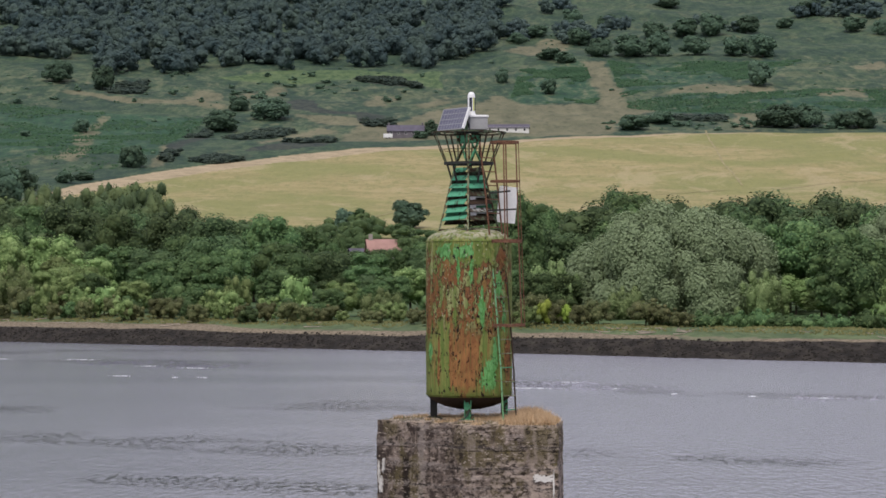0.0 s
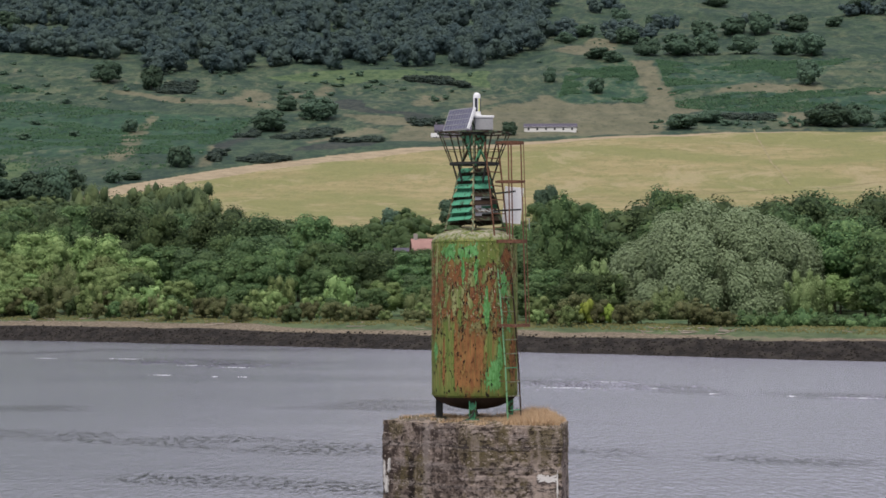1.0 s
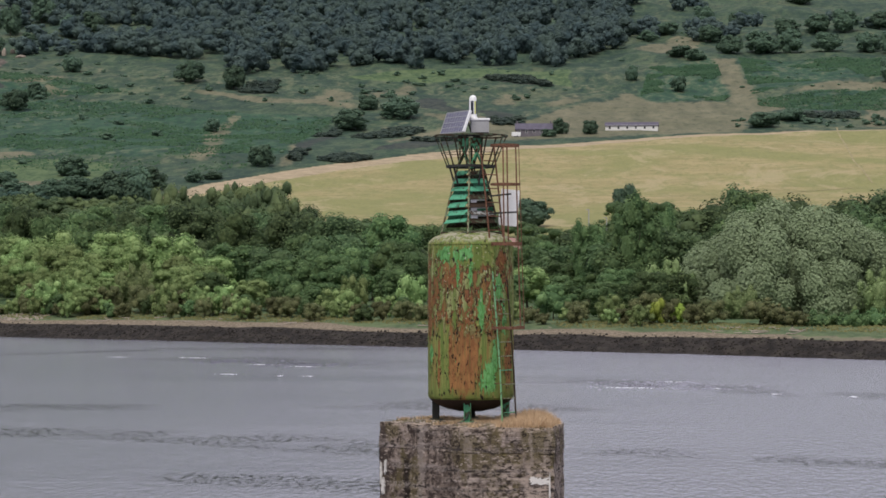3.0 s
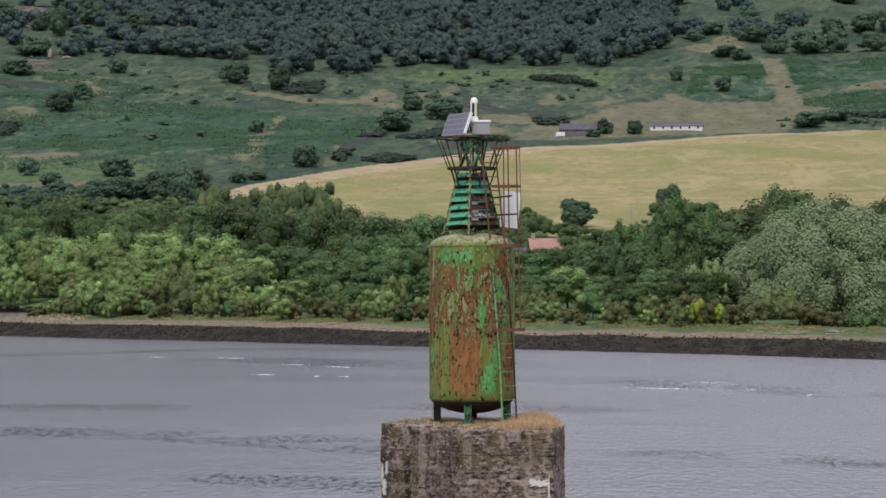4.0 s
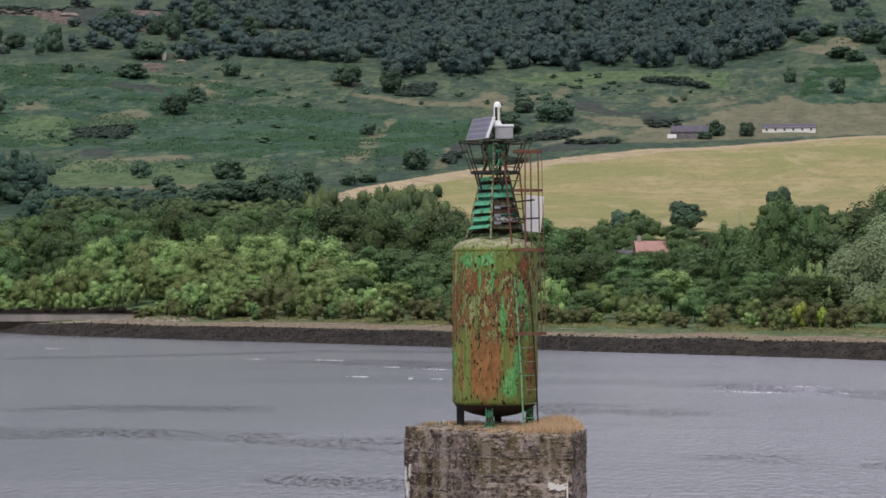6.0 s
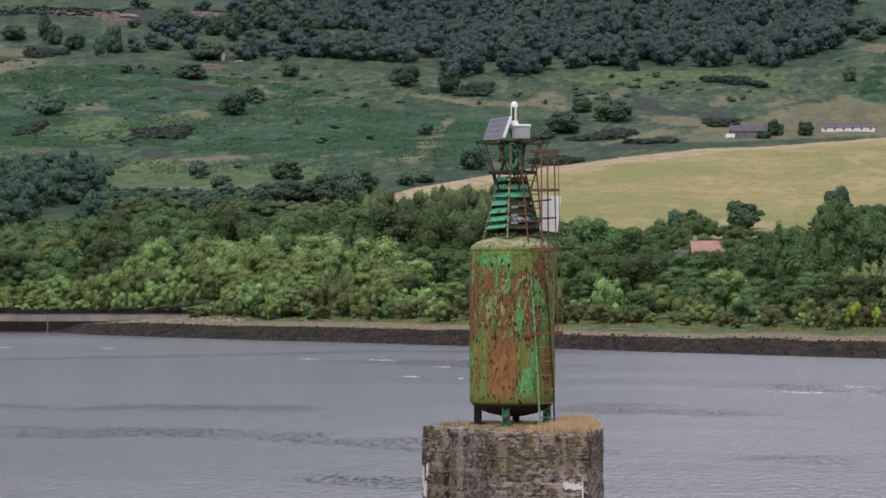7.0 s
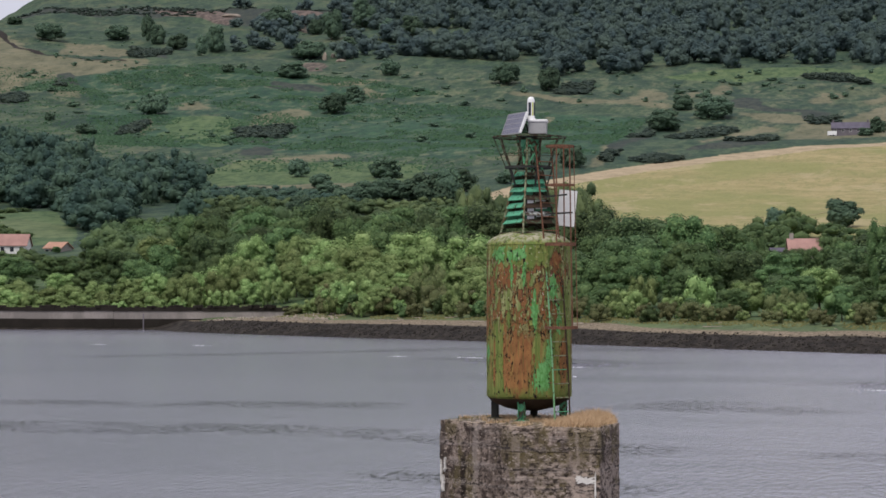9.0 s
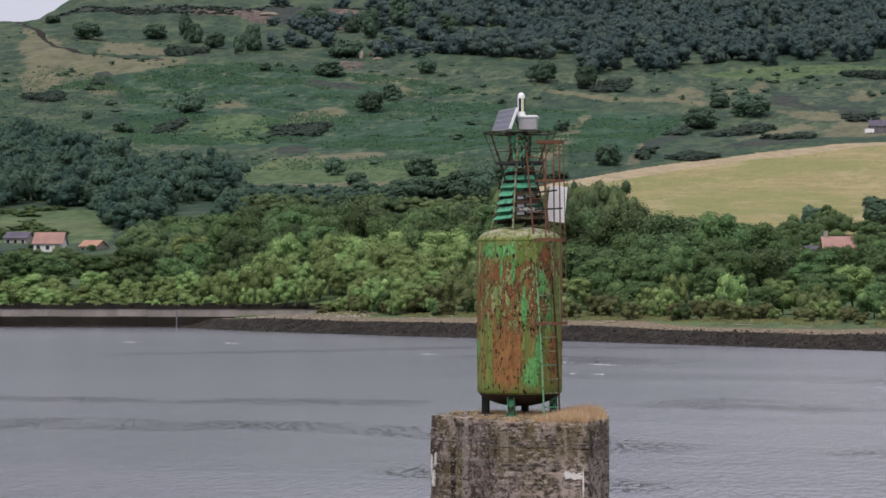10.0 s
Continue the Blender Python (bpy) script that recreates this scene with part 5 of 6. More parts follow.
    for w, mat, label in ((-100, LENS, "dark lens window"), (-52, YELLOW_LENS, "yellow lens window"), (-10, LENS, "dark lens window"), (80, LENS, "dark lens window"), (170, LENS, "dark lens window")):
        x, y = 0.055 + 0.076 * math.cos(radians(w)), -0.10 + 0.076 * math.sin(radians(w))
        part("window", box(bmesh.new(), (x, y, 12.65), (0.012, 0.062 if mat is LENS else 0.028, 0.28), w, 0.004), mat, lantern, label)

    # ladder from the pier to the gallery, leaning in
    n_out, n_side = Vector((0.77, -0.64, 0)), Vector((0.64, 0.77, 0))

    def rail_mid(z):
        t = (z - 6.05) / (11.85 - 6.05)
        return Vector((0.84, -0.76, z)).lerp(Vector((0.36, -0.34, z)), t ** 1.35)

    ladder = part("ladder", bmesh.new(), GREEN, ob, "ladder with chipped green and rusty bars")
    for s, mat in ((-1, LADDER_GREEN), (1, RUST_DARK)):
        b = bmesh.new()
        zs = [6.05, 7.2, 8.4, 9.6]
        for z, y in zip(zs, zs[1:]):
            bar(b, rail_mid(z) + n_side * 0.21 * s, rail_mid(y) + n_side * 0.21 * s, 0.026, 0.024, up=n_out)
        part("stile", b, mat, ladder)
        b = bmesh.new()
        zs = [9.6, 10.2, 10.8, 11.3, 11.85]
        for z, y in zip(zs, zs[1:]):
            bar(b, rail_mid(z) + n_side * 0.21 * s, rail_mid(y) + n_side * 0.21 * s, 0.026, 0.024, up=n_out)
        part("stile", b, RUST, ladder, "rusty stile")
    for i in range(19):
        z = 6.3 + 0.29 * i
        part("rung", tube(bmesh.new(), rail_mid(z) - n_side * 0.21, rail_mid(z) + n_side * 0.21, 0.012, n=6), (PALE_STEEL if i % 3 else GREEN) if z < 9.7 else RUST, ladder)
    for z in (6.9, 8.0, 9.0, 9.55):
        for s in (-1, 1):
            p = rail_mid(z) + n_side * 0.21 * s
            q = Vector((p.x, p.y, 0)).normalized() * 0.9
            part("bracket", bar(bmesh.new(), p, (q.x, q.y, z), 0.04, 0.012), GREEN if z > 8.5 else RUST, ladder)

    # safety cage round the ladder
    levels = ((8.05, 0.35, 0.06), (9.78, 0.32, 0.07), (11.02, 0.30, 0.04), (11.83, 0.29, 0.05))

    def cage_mid(z):
        t = (z - 8.05) / (11.83 - 8.05)
        return Vector((0.80, -0.76, z)).lerp(Vector((0.74, -0.50, z)), t)

    cage = part("cage", bmesh.new(), RUST, ob, "rusty safety cage round the ladder")
    for z, r, tall in levels:
        c = cage_mid(z)
        part("hoop", hoop(bmesh.new(), c, r, 0.011, 22, (0, 360) if z > 9 else (-150, 60), tall), RUST, cage)
    for w in (-95, -37, 5, 84):
        b = bmesh.new()
        zs = (8.05, 9.78, 11.02, 11.83) if w in (-37, 5) else (9.78, 11.02, 11.83)
        rr = {z: r for z, r, _ in levels}
        for z, y in zip(zs, zs[1:]):
            bar(b, cage_mid(z) + ring_at(w, rr[z], 0), cage_mid(y) + ring_at(w, rr[y], 0), 0.028, 0.014, up=ring_at(w, 1, 0.02))
        part("cage_bar", b, RUST, cage)
    for p, q in (((0.42, -0.42, 10.78), (0.86, -0.30, 10.83)), ((0.40, -0.40, 10.42), (0.98, -0.32, 10.45)), ((0.5, -0.45, 9.82), (0.86, -0.45, 9.80))):
        part("cage_stay", bar(bmesh.new(), p, q, 0.05, 0.035), DARK_STEEL, cage)
    board = bmesh.new()
    bar(board, (0.61, 0.02, 10.57), (1.00, -0.02, 10.53), 0.015, 0.76, up=(-0.09, 0, 1))
    bmesh.ops.bevel(board, geom=list(board.edges), offset=0.004, segments=1, affect="EDGES")
    sign = part("sign_board", board, WHITE, ob, "plain white sheet behind the cage")
    part("board_post", bar(bmesh.new(), (0.80, 0.03, 9.80), (0.80, 0.03, 10.85), 0.04, 0.03), RUST, sign)
    return ob


beacon()


# ---- sea wall and shore ----
WALL = plain("stained_sea_wall", (0.30, 0.27, 0.25), 0.7, 1.2, 0.95, stretch=(1, 1, 0.4))
WEED = plain("dark_weed", (0.028, 0.024, 0.020), 0.7, 1.5, 0.9)
SLATE = plain("slate_roof", (0.115, 0.105, 0.135), 0.8, 1.5, 0.8)
TILE = plain("red_roof_tiles", (0.36, 0.215, 0.185), 0.8, 1.5, 0.85)
ORANGE = plain("orange_roof_tiles", (0.42, 0.245, 0.175), 0.85, 1.5, 0.85)
RENDER_WALL = plain("white_house_wall", (0.72, 0.71, 0.68), 0.9, 1.0, 0.8)
PALE_WALL = plain("beige_house_wall", (0.36, 0.32, 0.29), 0.85, 1.0, 0.9)
STONE_WALL = plain("grey_house_wall", (0.17, 0.155, 0.17), 0.8, 1.0, 0.9)
GLASS = plain("dark_window", (0.02, 0.022, 0.028), 0.8, 2, 0.15, bump=0.0)
DRIFT = plain("bleached_wood", (0.36, 0.31, 0.25), 0.7, 3, 0.9)
STONES = plain("wet_dark_stones", (0.030, 0.026, 0.022), 0.5, 1.2, 0.85)
PALE_STONE = plain("pale_dry_stones", (0.34, 0.29, 0.235), 0.6, 0.8, 0.9)
FOAM = plain("white_foam", (0.62, 0.63, 0.66), 0.9, 2, 0.9)


def sea_wall():
    ob = thing("sea_wall", "stained grey sea wall with dark weed at its foot", "sea wall", kind="structure")
    a, b = Vector((-104, 342.5, 0)), Vector((-420, 292, 0))
    parts = (("footing", -2.0, 1.9, 1.5, WEED), ("wall", 1.9, 3.3, 1.2, WALL), ("coping", 3.3, 3.95, 1.5, WEED))
    for name, z0, z1, thick, mat in parts:
        bm = bmesh.new()
        n = 60
        for i in range(n):
            p, q = a.lerp(b, i / n), a.lerp(b, (i + 1) / n)
            lift = Vector((0, 0, (z0 + z1) / 2 + 0.03 * math.sin(i * 2.3)))
            bar(bm, p + lift + Vector((0, 0.1 * math.sin(i * 5.1), 0)), q + lift + Vector((0, 0.1 * math.sin(i * 5.1), 0)), thick, z1 - z0)
        part(name, bm, mat, ob)
    rng = random.Random(77)
    bm = bmesh.new()
    for i in range(230):
        p = a.lerp(b, rng.uniform(0, 0.42))
        s = rng.uniform(0.2, 0.75)
        box(bm, p + Vector((0, -0.3 + rng.uniform(-0.4, 0.5), 3.95 + s * 0.2)), (s * rng.uniform(1.2, 3.0), s, s * rng.uniform(0.6, 1.1)), rng.uniform(0, 180), 0.06)
    part("loose_stones", bm, WEED, ob, "dark broken stones along the coping")


sea_wall()
post = thing("marker_post", "thin dark marker post standing before the sea wall", "post")
part("post", tube(bmesh.new(), (-127, 329, -2), (-127, 329, 3.0), 0.14, 0.11, 8), STONE_WALL, post)


def shore_xy(x, s):
    return x, float(np.interp(x, SHORE_X, SHORE_Y)) + s / 0.8


def bank_stones():
    """Weedy stones all over the tidal bank."""
    rng = np.random.default_rng(4)
    n = 5500
    x, s = rng.uniform(-116, 72, n), rng.uniform(-0.3, 7.6, n) + rng.normal(0, 0.5, n)
    y = np.interp(x, SHORE_X, SHORE_Y) + s / 0.8
    z = height(x, y) - 0.03
    size = rng.uniform(0.05, 0.2, n)
    V = ICO1_V[None] * size[:, None, None] * rng.uniform(0.6, 1.4, (n, 1, 3)) * (1 + rng.normal(0, 0.12, (n, len(ICO1_V), 1)))
    V = V + np.stack([x, y, z], 1)[:, None]
    F = ICO1_F[None] + (np.arange(n) * len(ICO1_V))[:, None, None]
    tagged(new("bank_stones", mesh_of("bank_stones", V.reshape(-1, 3), F.reshape(-1, 3), [STONES])), "dark weedy stones on the tidal bank", "stones", kind="stuff")


bank_stones()


def bank_grass():
    rng = np.random.default_rng(14)
    n = 9000
    x, s = rng.uniform(-112, 75, n), rng.uniform(14, 25, n)
    y = np.interp(x, SHORE_X, SHORE_Y) + s / 0.8
    z = height(x, y)
    keep = value_noise(x, y, 6, 3) > -0.12
    P = np.stack([x, y, z + 0.08], 1)[keep]
    nn = np.tile([0, -0.6, 1.0], (len(P), 1))
    V, F = leaf_quads(rng, P, nn, 0.5, 0.5)
    tagged(new("bank_grass", mesh_of("bank_grass", V, F, [LEAF["moss"]])), "tufty olive grass along the river bank", "grass", kind="stuff")


bank_grass()


def spit_stones():
    """Pale dry stones heaped at the end of the spit."""
    rng = np.random.default_rng(9)
    n = 900
    x, s = rng.uniform(-118, -88, n), rng.uniform(9, 24, n)
    y = np.interp(x, SHORE_X, SHORE_Y) + s / 0.8
    size = rng.uniform(0.08, 0.34, n)
    V = ICO1_V[None] * size[:, None, None] * rng.uniform(0.5, 1.3, (n, 1, 3)) * (1 + rng.normal(0, 0.1, (n, len(ICO1_V), 1)))
    V = V + np.stack([x, y, height(x, y)], 1)[:, None]
    F = ICO1_F[None] + (np.arange(n) * len(ICO1_V))[:, None, None]
    tagged(new("spit_stones", mesh_of("spit_stones", V.reshape(-1, 3), F.reshape(-1, 3), [PALE_STONE])), "pale dry stones heaped on the spit", "stones", kind="stuff")


def ribbon(name, label, line, wide, mat):
    """A narrow track draped over the ground."""
    pts = []
    for (a0, d0), (a1, d1) in zip(line, line[1:]):
        pts += [polar(a0 + (a1 - a0) * i / 30, d0 + (d1 - d0) * i / 30) for i in range(30)]
    V = []
    for (x0, y0), (x1, y1) in zip(pts, pts[1:]):
        n = Vector((y0 - y1, x1 - x0, 0)).normalized() * wide / 2 * rnd2.uniform(0.4, 1.2)
        for s in (-1, 1):
            x, y = x0 + s * n.x, y0 + s * n.y
            V.append((x, y, float(height(x, y)) + 0.12))
    F = [(2 * i, 2 * i + 1, 2 * i + 3, 2 * i + 2) for i in range(len(V) // 2 - 1)]
    tagged(new(name, mesh_of(name, V, F, [mat])), label, "track", kind="structure")


spit_stones()
rnd2 = random.Random(2)
TRACK = plain("worn_track", (0.290, 0.250, 0.135), 0.8, 0.5, 0.95)
ribbon("field_track", "faint darker wheel track across the hay field", [(5.73, 1098), (5.75, 1063), (6.12, 929), (6.6, 846)], 0.9, TRACK)
ribbon("field_track", "faint darker wheel track across the hay field", [(7.4, 836), (8.75, 861), (10.12, 872), (13, 880)], 1.1, TRACK)
ribbon("field_track", "faint darker wheel track across the hay field", [(1.24, 804), (2.81, 808), (4.95, 823), (6.4, 836)], 1.1, TRACK)
ribbon("field_track", "faint darker wheel track across the hay field", [(-3.6, 690), (-2.36, 745), (-1.49, 777)], 1.1, TRACK)
ribbon("field_wall", "low dark field wall on the hill's shoulder", [(-24.2, 1640), (-23.74, 1622), (-23.32, 1532), (-22.75, 1440), (-22.05, 1395), (-19.94, 1383)], 5.0, WEED)
rnd2 = random.Random(4)
for i in range(64):
    x = rnd2.choice((rnd2.uniform(-110, 60), rnd2.uniform(16, 27), rnd2.uniform(-80, -40)))
    px, py = shore_xy(x, rnd2.uniform(11, 17))
    long, w = rnd2.uniform(0.6, 2.8), rnd2.uniform(0, math.pi)
    log = thing("driftwood", "bleached driftwood lying along the tide line", "driftwood", group="driftwood")
    bm = bmesh.new()
    r = rnd2.uniform(0.04, 0.10)
    z = float(height(px, py))
    d = Vector((math.cos(w), math.sin(w) * 0.4, rnd2.uniform(-0.05, 0.1)))
    p = Vector((px, py, z + r))
    tube(bm, p - d * long / 2, p + d * long * 0.1, r, r * 0.85, 7)
    tube(bm, p + d * long * 0.1, p + d * long / 2 + Vector((0, 0, 0.1 * long * rnd2.random())), r * 0.85, r * 0.4, 7)
    part("log", bm, DRIFT, log)


def foam():
    """Short breaking crests on the current."""
    rng = np.random.default_rng(6)
    V, F = [], []
    crests = [(-44.1, 208.4, 3.2), (-33.3, 188.9, 2.0), (-28.0, 183.5, 2.4), (-32.5, 164.7, 1.6), (-27.3, 161.4, 0.6), (-24.6, 160.7, 0.8), (5.0, 140.2, 4.0), (8.7, 151.1, 1.4), (26.8, 124.3, 3.2), (21.8, 127.0, 0.9), (16.1, 130.6, 0.6), (-104.4, 247.9, 1.8), (-89.1, 245.9, 1.8), (-53.0, 210.5, 1.4), (12.0, 139.0, 0.8)]
    for x, y, long in crests:
        for i in range(int(20 * long)):
            t = rng.normal(0, 0.45)
            px, py = x + t * long, y - 0.35 * t * long + rng.normal(0, 0.30)
            half, w = rng.uniform(0.03, 0.20) * max(0.25, 1 - abs(t)), rng.uniform(0.03, 0.11)
            at = len(V)
            V += [(px - half, py, 0.02), (px + rng.normal(0, 0.3) * half, py - w, 0.02), (px + half, py + rng.normal(0, 0.03), 0.02), (px + rng.normal(0, 0.3) * half, py + w, 0.045)]
            F.append((at, at + 1, at + 2, at + 3))
    tris = [t for f in F for t in ((f[0], f[1], f[2]), (f[0], f[2], f[3]))]
    tagged(new("foam", mesh_of("foam", V, tris, [FOAM])), "small white breaking crests on the river", "foam", kind="stuff")


foam()


def wavelets():
    """Short steep wavelets where the current breaks."""
    rng = np.random.default_rng(12)
    V, F = [], []
    for cx, cy, wide, deep, count in ((7.0, 146, 4.0, 5.0, 90), (11, 139, 3.0, 2.0, 40), (-29, 188, 4.5, 4.0, 60), (-38, 198, 4.0, 4.0, 40), (26.5, 125, 4.0, 2.0, 40)):
        for _ in range(count):
            x, y = cx + rng.normal(0, wide / 1.6), cy + rng.normal(0, deep / 1.5)
            half, tall, run = rng.uniform(0.06, 0.26), rng.uniform(0.03, 0.075), rng.uniform(0.03, 0.08)
            grown = max(1.0, cy / 85)
            half, tall, run = half * grown, tall * grown, run * grown
            lean, at = rng.normal(0, 0.08), len(V)
            V += [(x - half, y, 0.004), (x, y - run, 0.004), (x + half, y + lean, 0.004), (x + 0.2 * lean, y, tall), (x, y + 2 * run, 0.004)]
            F += [(at, at + 1, at + 3), (at + 1, at + 2, at + 3), (at + 2, at + 4, at + 3), (at + 4, at, at + 3)]
    tagged(new("wavelets", mesh_of("wavelets", V, F, [WATER])), "patches of small steep ripples on the river", "ripples", kind="stuff")


wavelets()


# ---- houses ----
def house(label, x, y, turn, long, deep, eave, ridge, base, wall, roof, windows=4, chimneys=1):
    """A plain gabled house; heights over the water."""
    ob = thing("house", label, "house", (x, y, base))
    ob.rotation_euler = (0, 0, radians(turn))
    e, r = eave - base, ridge - base
    bm = bmesh.new()
    a = [(-long / 2, -deep / 2), (long / 2, -deep / 2), (long / 2, deep / 2), (-long / 2, deep / 2)]
    lo, hi = [bm.verts.new((*p, -1)) for p in a], [bm.verts.new((*p, e)) for p in a]
    for i in range(4):
        j = (i + 1) % 4
        bm.faces.new((lo[i], lo[j], hi[j], hi[i]))
    for i, j, sx in ((1, 2, 1), (3, 0, -1)):
        bm.faces.new((hi[i], hi[j], bm.verts.new((sx * long / 2, 0, r - 0.1))))
    part("wall", bm, wall, ob)
    bm = bmesh.new()
    for s in (-1, 1):
        q = [(-long / 2 - 0.4, s * (deep / 2 + 0.4), e - 0.25), (long / 2 + 0.4, s * (deep / 2 + 0.4), e - 0.25), (long / 2 + 0.4, 0, r), (-long / 2 - 0.4, 0, r)]
        top, low = [bm.verts.new(v) for v in q], [bm.verts.new((v[0], v[1], v[2] - 0.2)) for v in q]
        bm.faces.new(top)
        bm.faces.new(low[::-1])
        for i in range(4):
            j = (i + 1) % 4
            bm.faces.new((top[i], low[i], low[j], top[j]))
    bmesh.ops.recalc_face_normals(bm, faces=bm.faces)
    roof_part = part("roof", bm, roof, ob)
    for i in range(chimneys):
        cx = (-long / 2 + 0.6) if i == 0 else (long / 2 - 0.6)
        part("chimney", box(bmesh.new(), (cx, 0, r + 0.3), (0.8, 0.8, 1.5), 0, 0.04), wall, roof_part)
    for i in range(windows):
        wx = -long / 2 + long * (i + 0.5) / windows
        win = part("window", box(bmesh.new(), (wx, -deep / 2 - 0.01, e - 1.25), (1.1, 0.1, 1.3), 0, 0.02), RENDER_WALL, ob)
        part("pane", box(bmesh.new(), (wx, -deep / 2 - 0.045, e - 1.25), (0.9, 0.08, 1.1), 0, 0.01), GLASS, win)
    return ob


def ground_house(label, az, d, turn, long, deep, walls, roof_high, wall, roof, windows=4, chimneys=1, sunk=0.0):
    x, y = polar(az, d)
    base = float(height(x, y)) - sunk
    return house(label, x, y, turn, long, deep, base + walls, base + walls + roof_high, base, wall, roof, windows, chimneys)


house("house with a red tiled roof among riverside trees", -17.8, 424, 8, 6.6, 7, 15.3, 17.5, float(height(-18.5, 424)), PALE_WALL, TILE, 3, 1)
house("pale house with a grey roof among riverside trees", -23.4, 430, 20, 3.4, 5, 14.2, 15.7, float(height(-25, 428)), RENDER_WALL, SLATE, 2, 0)
house("house with an orange tiled roof behind riverside trees", 1.2, 468, 5, 5, 6, 15.9, 17.6, float(height(1.2, 468)), PALE_WALL, ORANGE, 2, 0)
ground_house("low grey stone farmhouse with a slate roof on the hill", -1.85, 1066, 2, 17, 8, 3.0, 2.8, STONE_WALL, SLATE, 5, 2)
ground_house("long white farm building with a grey roof on the hill", 0.62, 1090, -2, 25, 8, 2.6, 1.6, RENDER_WALL, SLATE, 6, 0, 0.5)
ground_house("white cottage with a red roof in the village", -22.62, 572, 10, 7.0, 6, 2.8, 2.6, RENDER_WALL, TILE, 3, 0, 0.7)
ground_house("cottage with an orange roof in the village", -21.55, 580, -6, 4.6, 6, 2.2, 1.3, PALE_WALL, ORANGE, 3, 0, 1.3)
ground_house("white cottage with a grey roof in the village", -23.4, 600, 4, 6, 6, 2.0, 1.4, PALE_WALL, SLATE, 3, 0, 0.6)
ground_house("white cottage with a grey roof in the village", -24.6, 590, 4, 7, 6, 2.6, 1.8, PALE_WALL, SLATE, 3, 1, 0.8)
for az, d, top, wide in ((-3.1, 440, 15.3, 3.5), (-3.7, 436, 15.0, 3.5), (-2.6, 445, 15.6, 3.5), (-4.2, 440, 16.5, 3.5), (-0.2, 470, 15.2, 3.5), (-0.9, 475, 15.6, 4), (0.3, 465, 15.4, 3.5), (-3.9, 455, 17.8, 2.2), (-2.1, 470, 18.5, 4.2), (-1.6, 455, 17, 4)):
    px, py = polar(az, d)
    rnd.choice(BROAD).plant(px, py, top - float(height(px, py)), wide, az * 60)
for az, top in ((-0.56, 26.0), (-0.11, 24.0)):
    x, y = polar(az, 560)
    mast = thing("lamp_post", "thin grey lamp post beyond the trees", "lamp post", group="lamp posts")
    part("pole", tube(bmesh.new(), (x, y, float(height(x, y))), (x, y, top), 0.16, 0.11, 8), GREY_BOX, mast)
    part("head", box(bmesh.new(), (x - 0.3, y, top), (0.9, 0.25, 0.15), 0, 0.03), GREY_BOX, mast)
x, y = polar(-2.3, 1056)
van = thing("caravan", "small white caravan beside the hill farmhouse", "caravan")
part("body", box(bmesh.new(), (x, y, float(height(x, y)) + 1.3), (4.2, 2.0, 1.9), 5, 0.2), WHITE, van)
for s in (-0.6, 0.6):
    part("wheel", tube(bmesh.new(), (x + s, y - 1.02, float(height(x, y)) + 0.32), (x + s, y - 0.85, float(height(x, y)) + 0.32), 0.32, n=12), DARK_STEEL, van)



def outcrop(az, d, wide, high, seed):
    """A cracked pale rock standing out of the slope."""
    rng = np.random.default_rng(seed)
    x, y = polar(az, d)
    z = float(height(x, y))
    ob = thing("rock", "pale bare rock outcrop on the hillside", "rock", group="outcrops")
    V = ICO_V * (1 + rng.uniform(-0.25, 0.25, (len(ICO_V), 1))) * (wide / 2, wide / 3, high * 0.7) + (x, y, z + high * 0.2)
    part("stone", mesh_of("stone", V, ICO_F, [PALE_STONE]), None, ob)


for n, (az, d, wide, high) in enumerate(((-15.11, 1418, 2.6, 5.5), (-14.7, 1408, 6, 2.0), (-14.9, 1425, 3, 3), (-0.1, 1690, 12, 2.5), (9.4, 1700, 14, 3), (8.6, 1705, 10, 2.5), (-17.5, 1690, 16, 2.5), (-16.4, 1680, 12, 2))):
    outcrop(az, d, wide, high, n)

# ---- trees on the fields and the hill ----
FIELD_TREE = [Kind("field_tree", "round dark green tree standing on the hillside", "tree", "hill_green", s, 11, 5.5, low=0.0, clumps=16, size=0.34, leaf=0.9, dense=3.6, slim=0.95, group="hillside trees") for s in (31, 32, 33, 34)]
# bearing, distance, height, half width
HILL_TREES_A = [
    (-22.87, 1620, 6.0, 6.0), (-22.03, 1496, 12.9, 10.1), (-21.93, 1129, 5.0, 2.8), (-21.05, 1077, 5.3, 5.3), (-20.28, 1516, 9.3, 9.3), (-19.57, 1499, 17.7, 4.6),
    (-19.38, 1156, 11.9, 7.8), (-19.33, 1488, 13.9, 5.5), (-18.79, 1456, 10.7, 7.2), (-18.22, 1422, 14.0, 4.4), (-17.84, 1446, 19.6, 6.2), (-17.54, 1325, 5.9, 4.1),
    (-16.32, 1610, 19.8, 11.9), (-15.92, 1307, 9.6, 8.8), (-15.69, 882, 7.6, 4.3), (-15.56, 722, 7.1, 4.4), (-15.51, 1427, 12.3, 10.5), (-15.31, 1564, 11.5, 5.8),
    (-15.1, 837, 6.6, 4.6), (-14.95, 1512, 22.3, 7.4), (-14.86, 773, 8.6, 6.7), (-14.83, 1179, 11.6, 7.2),
]
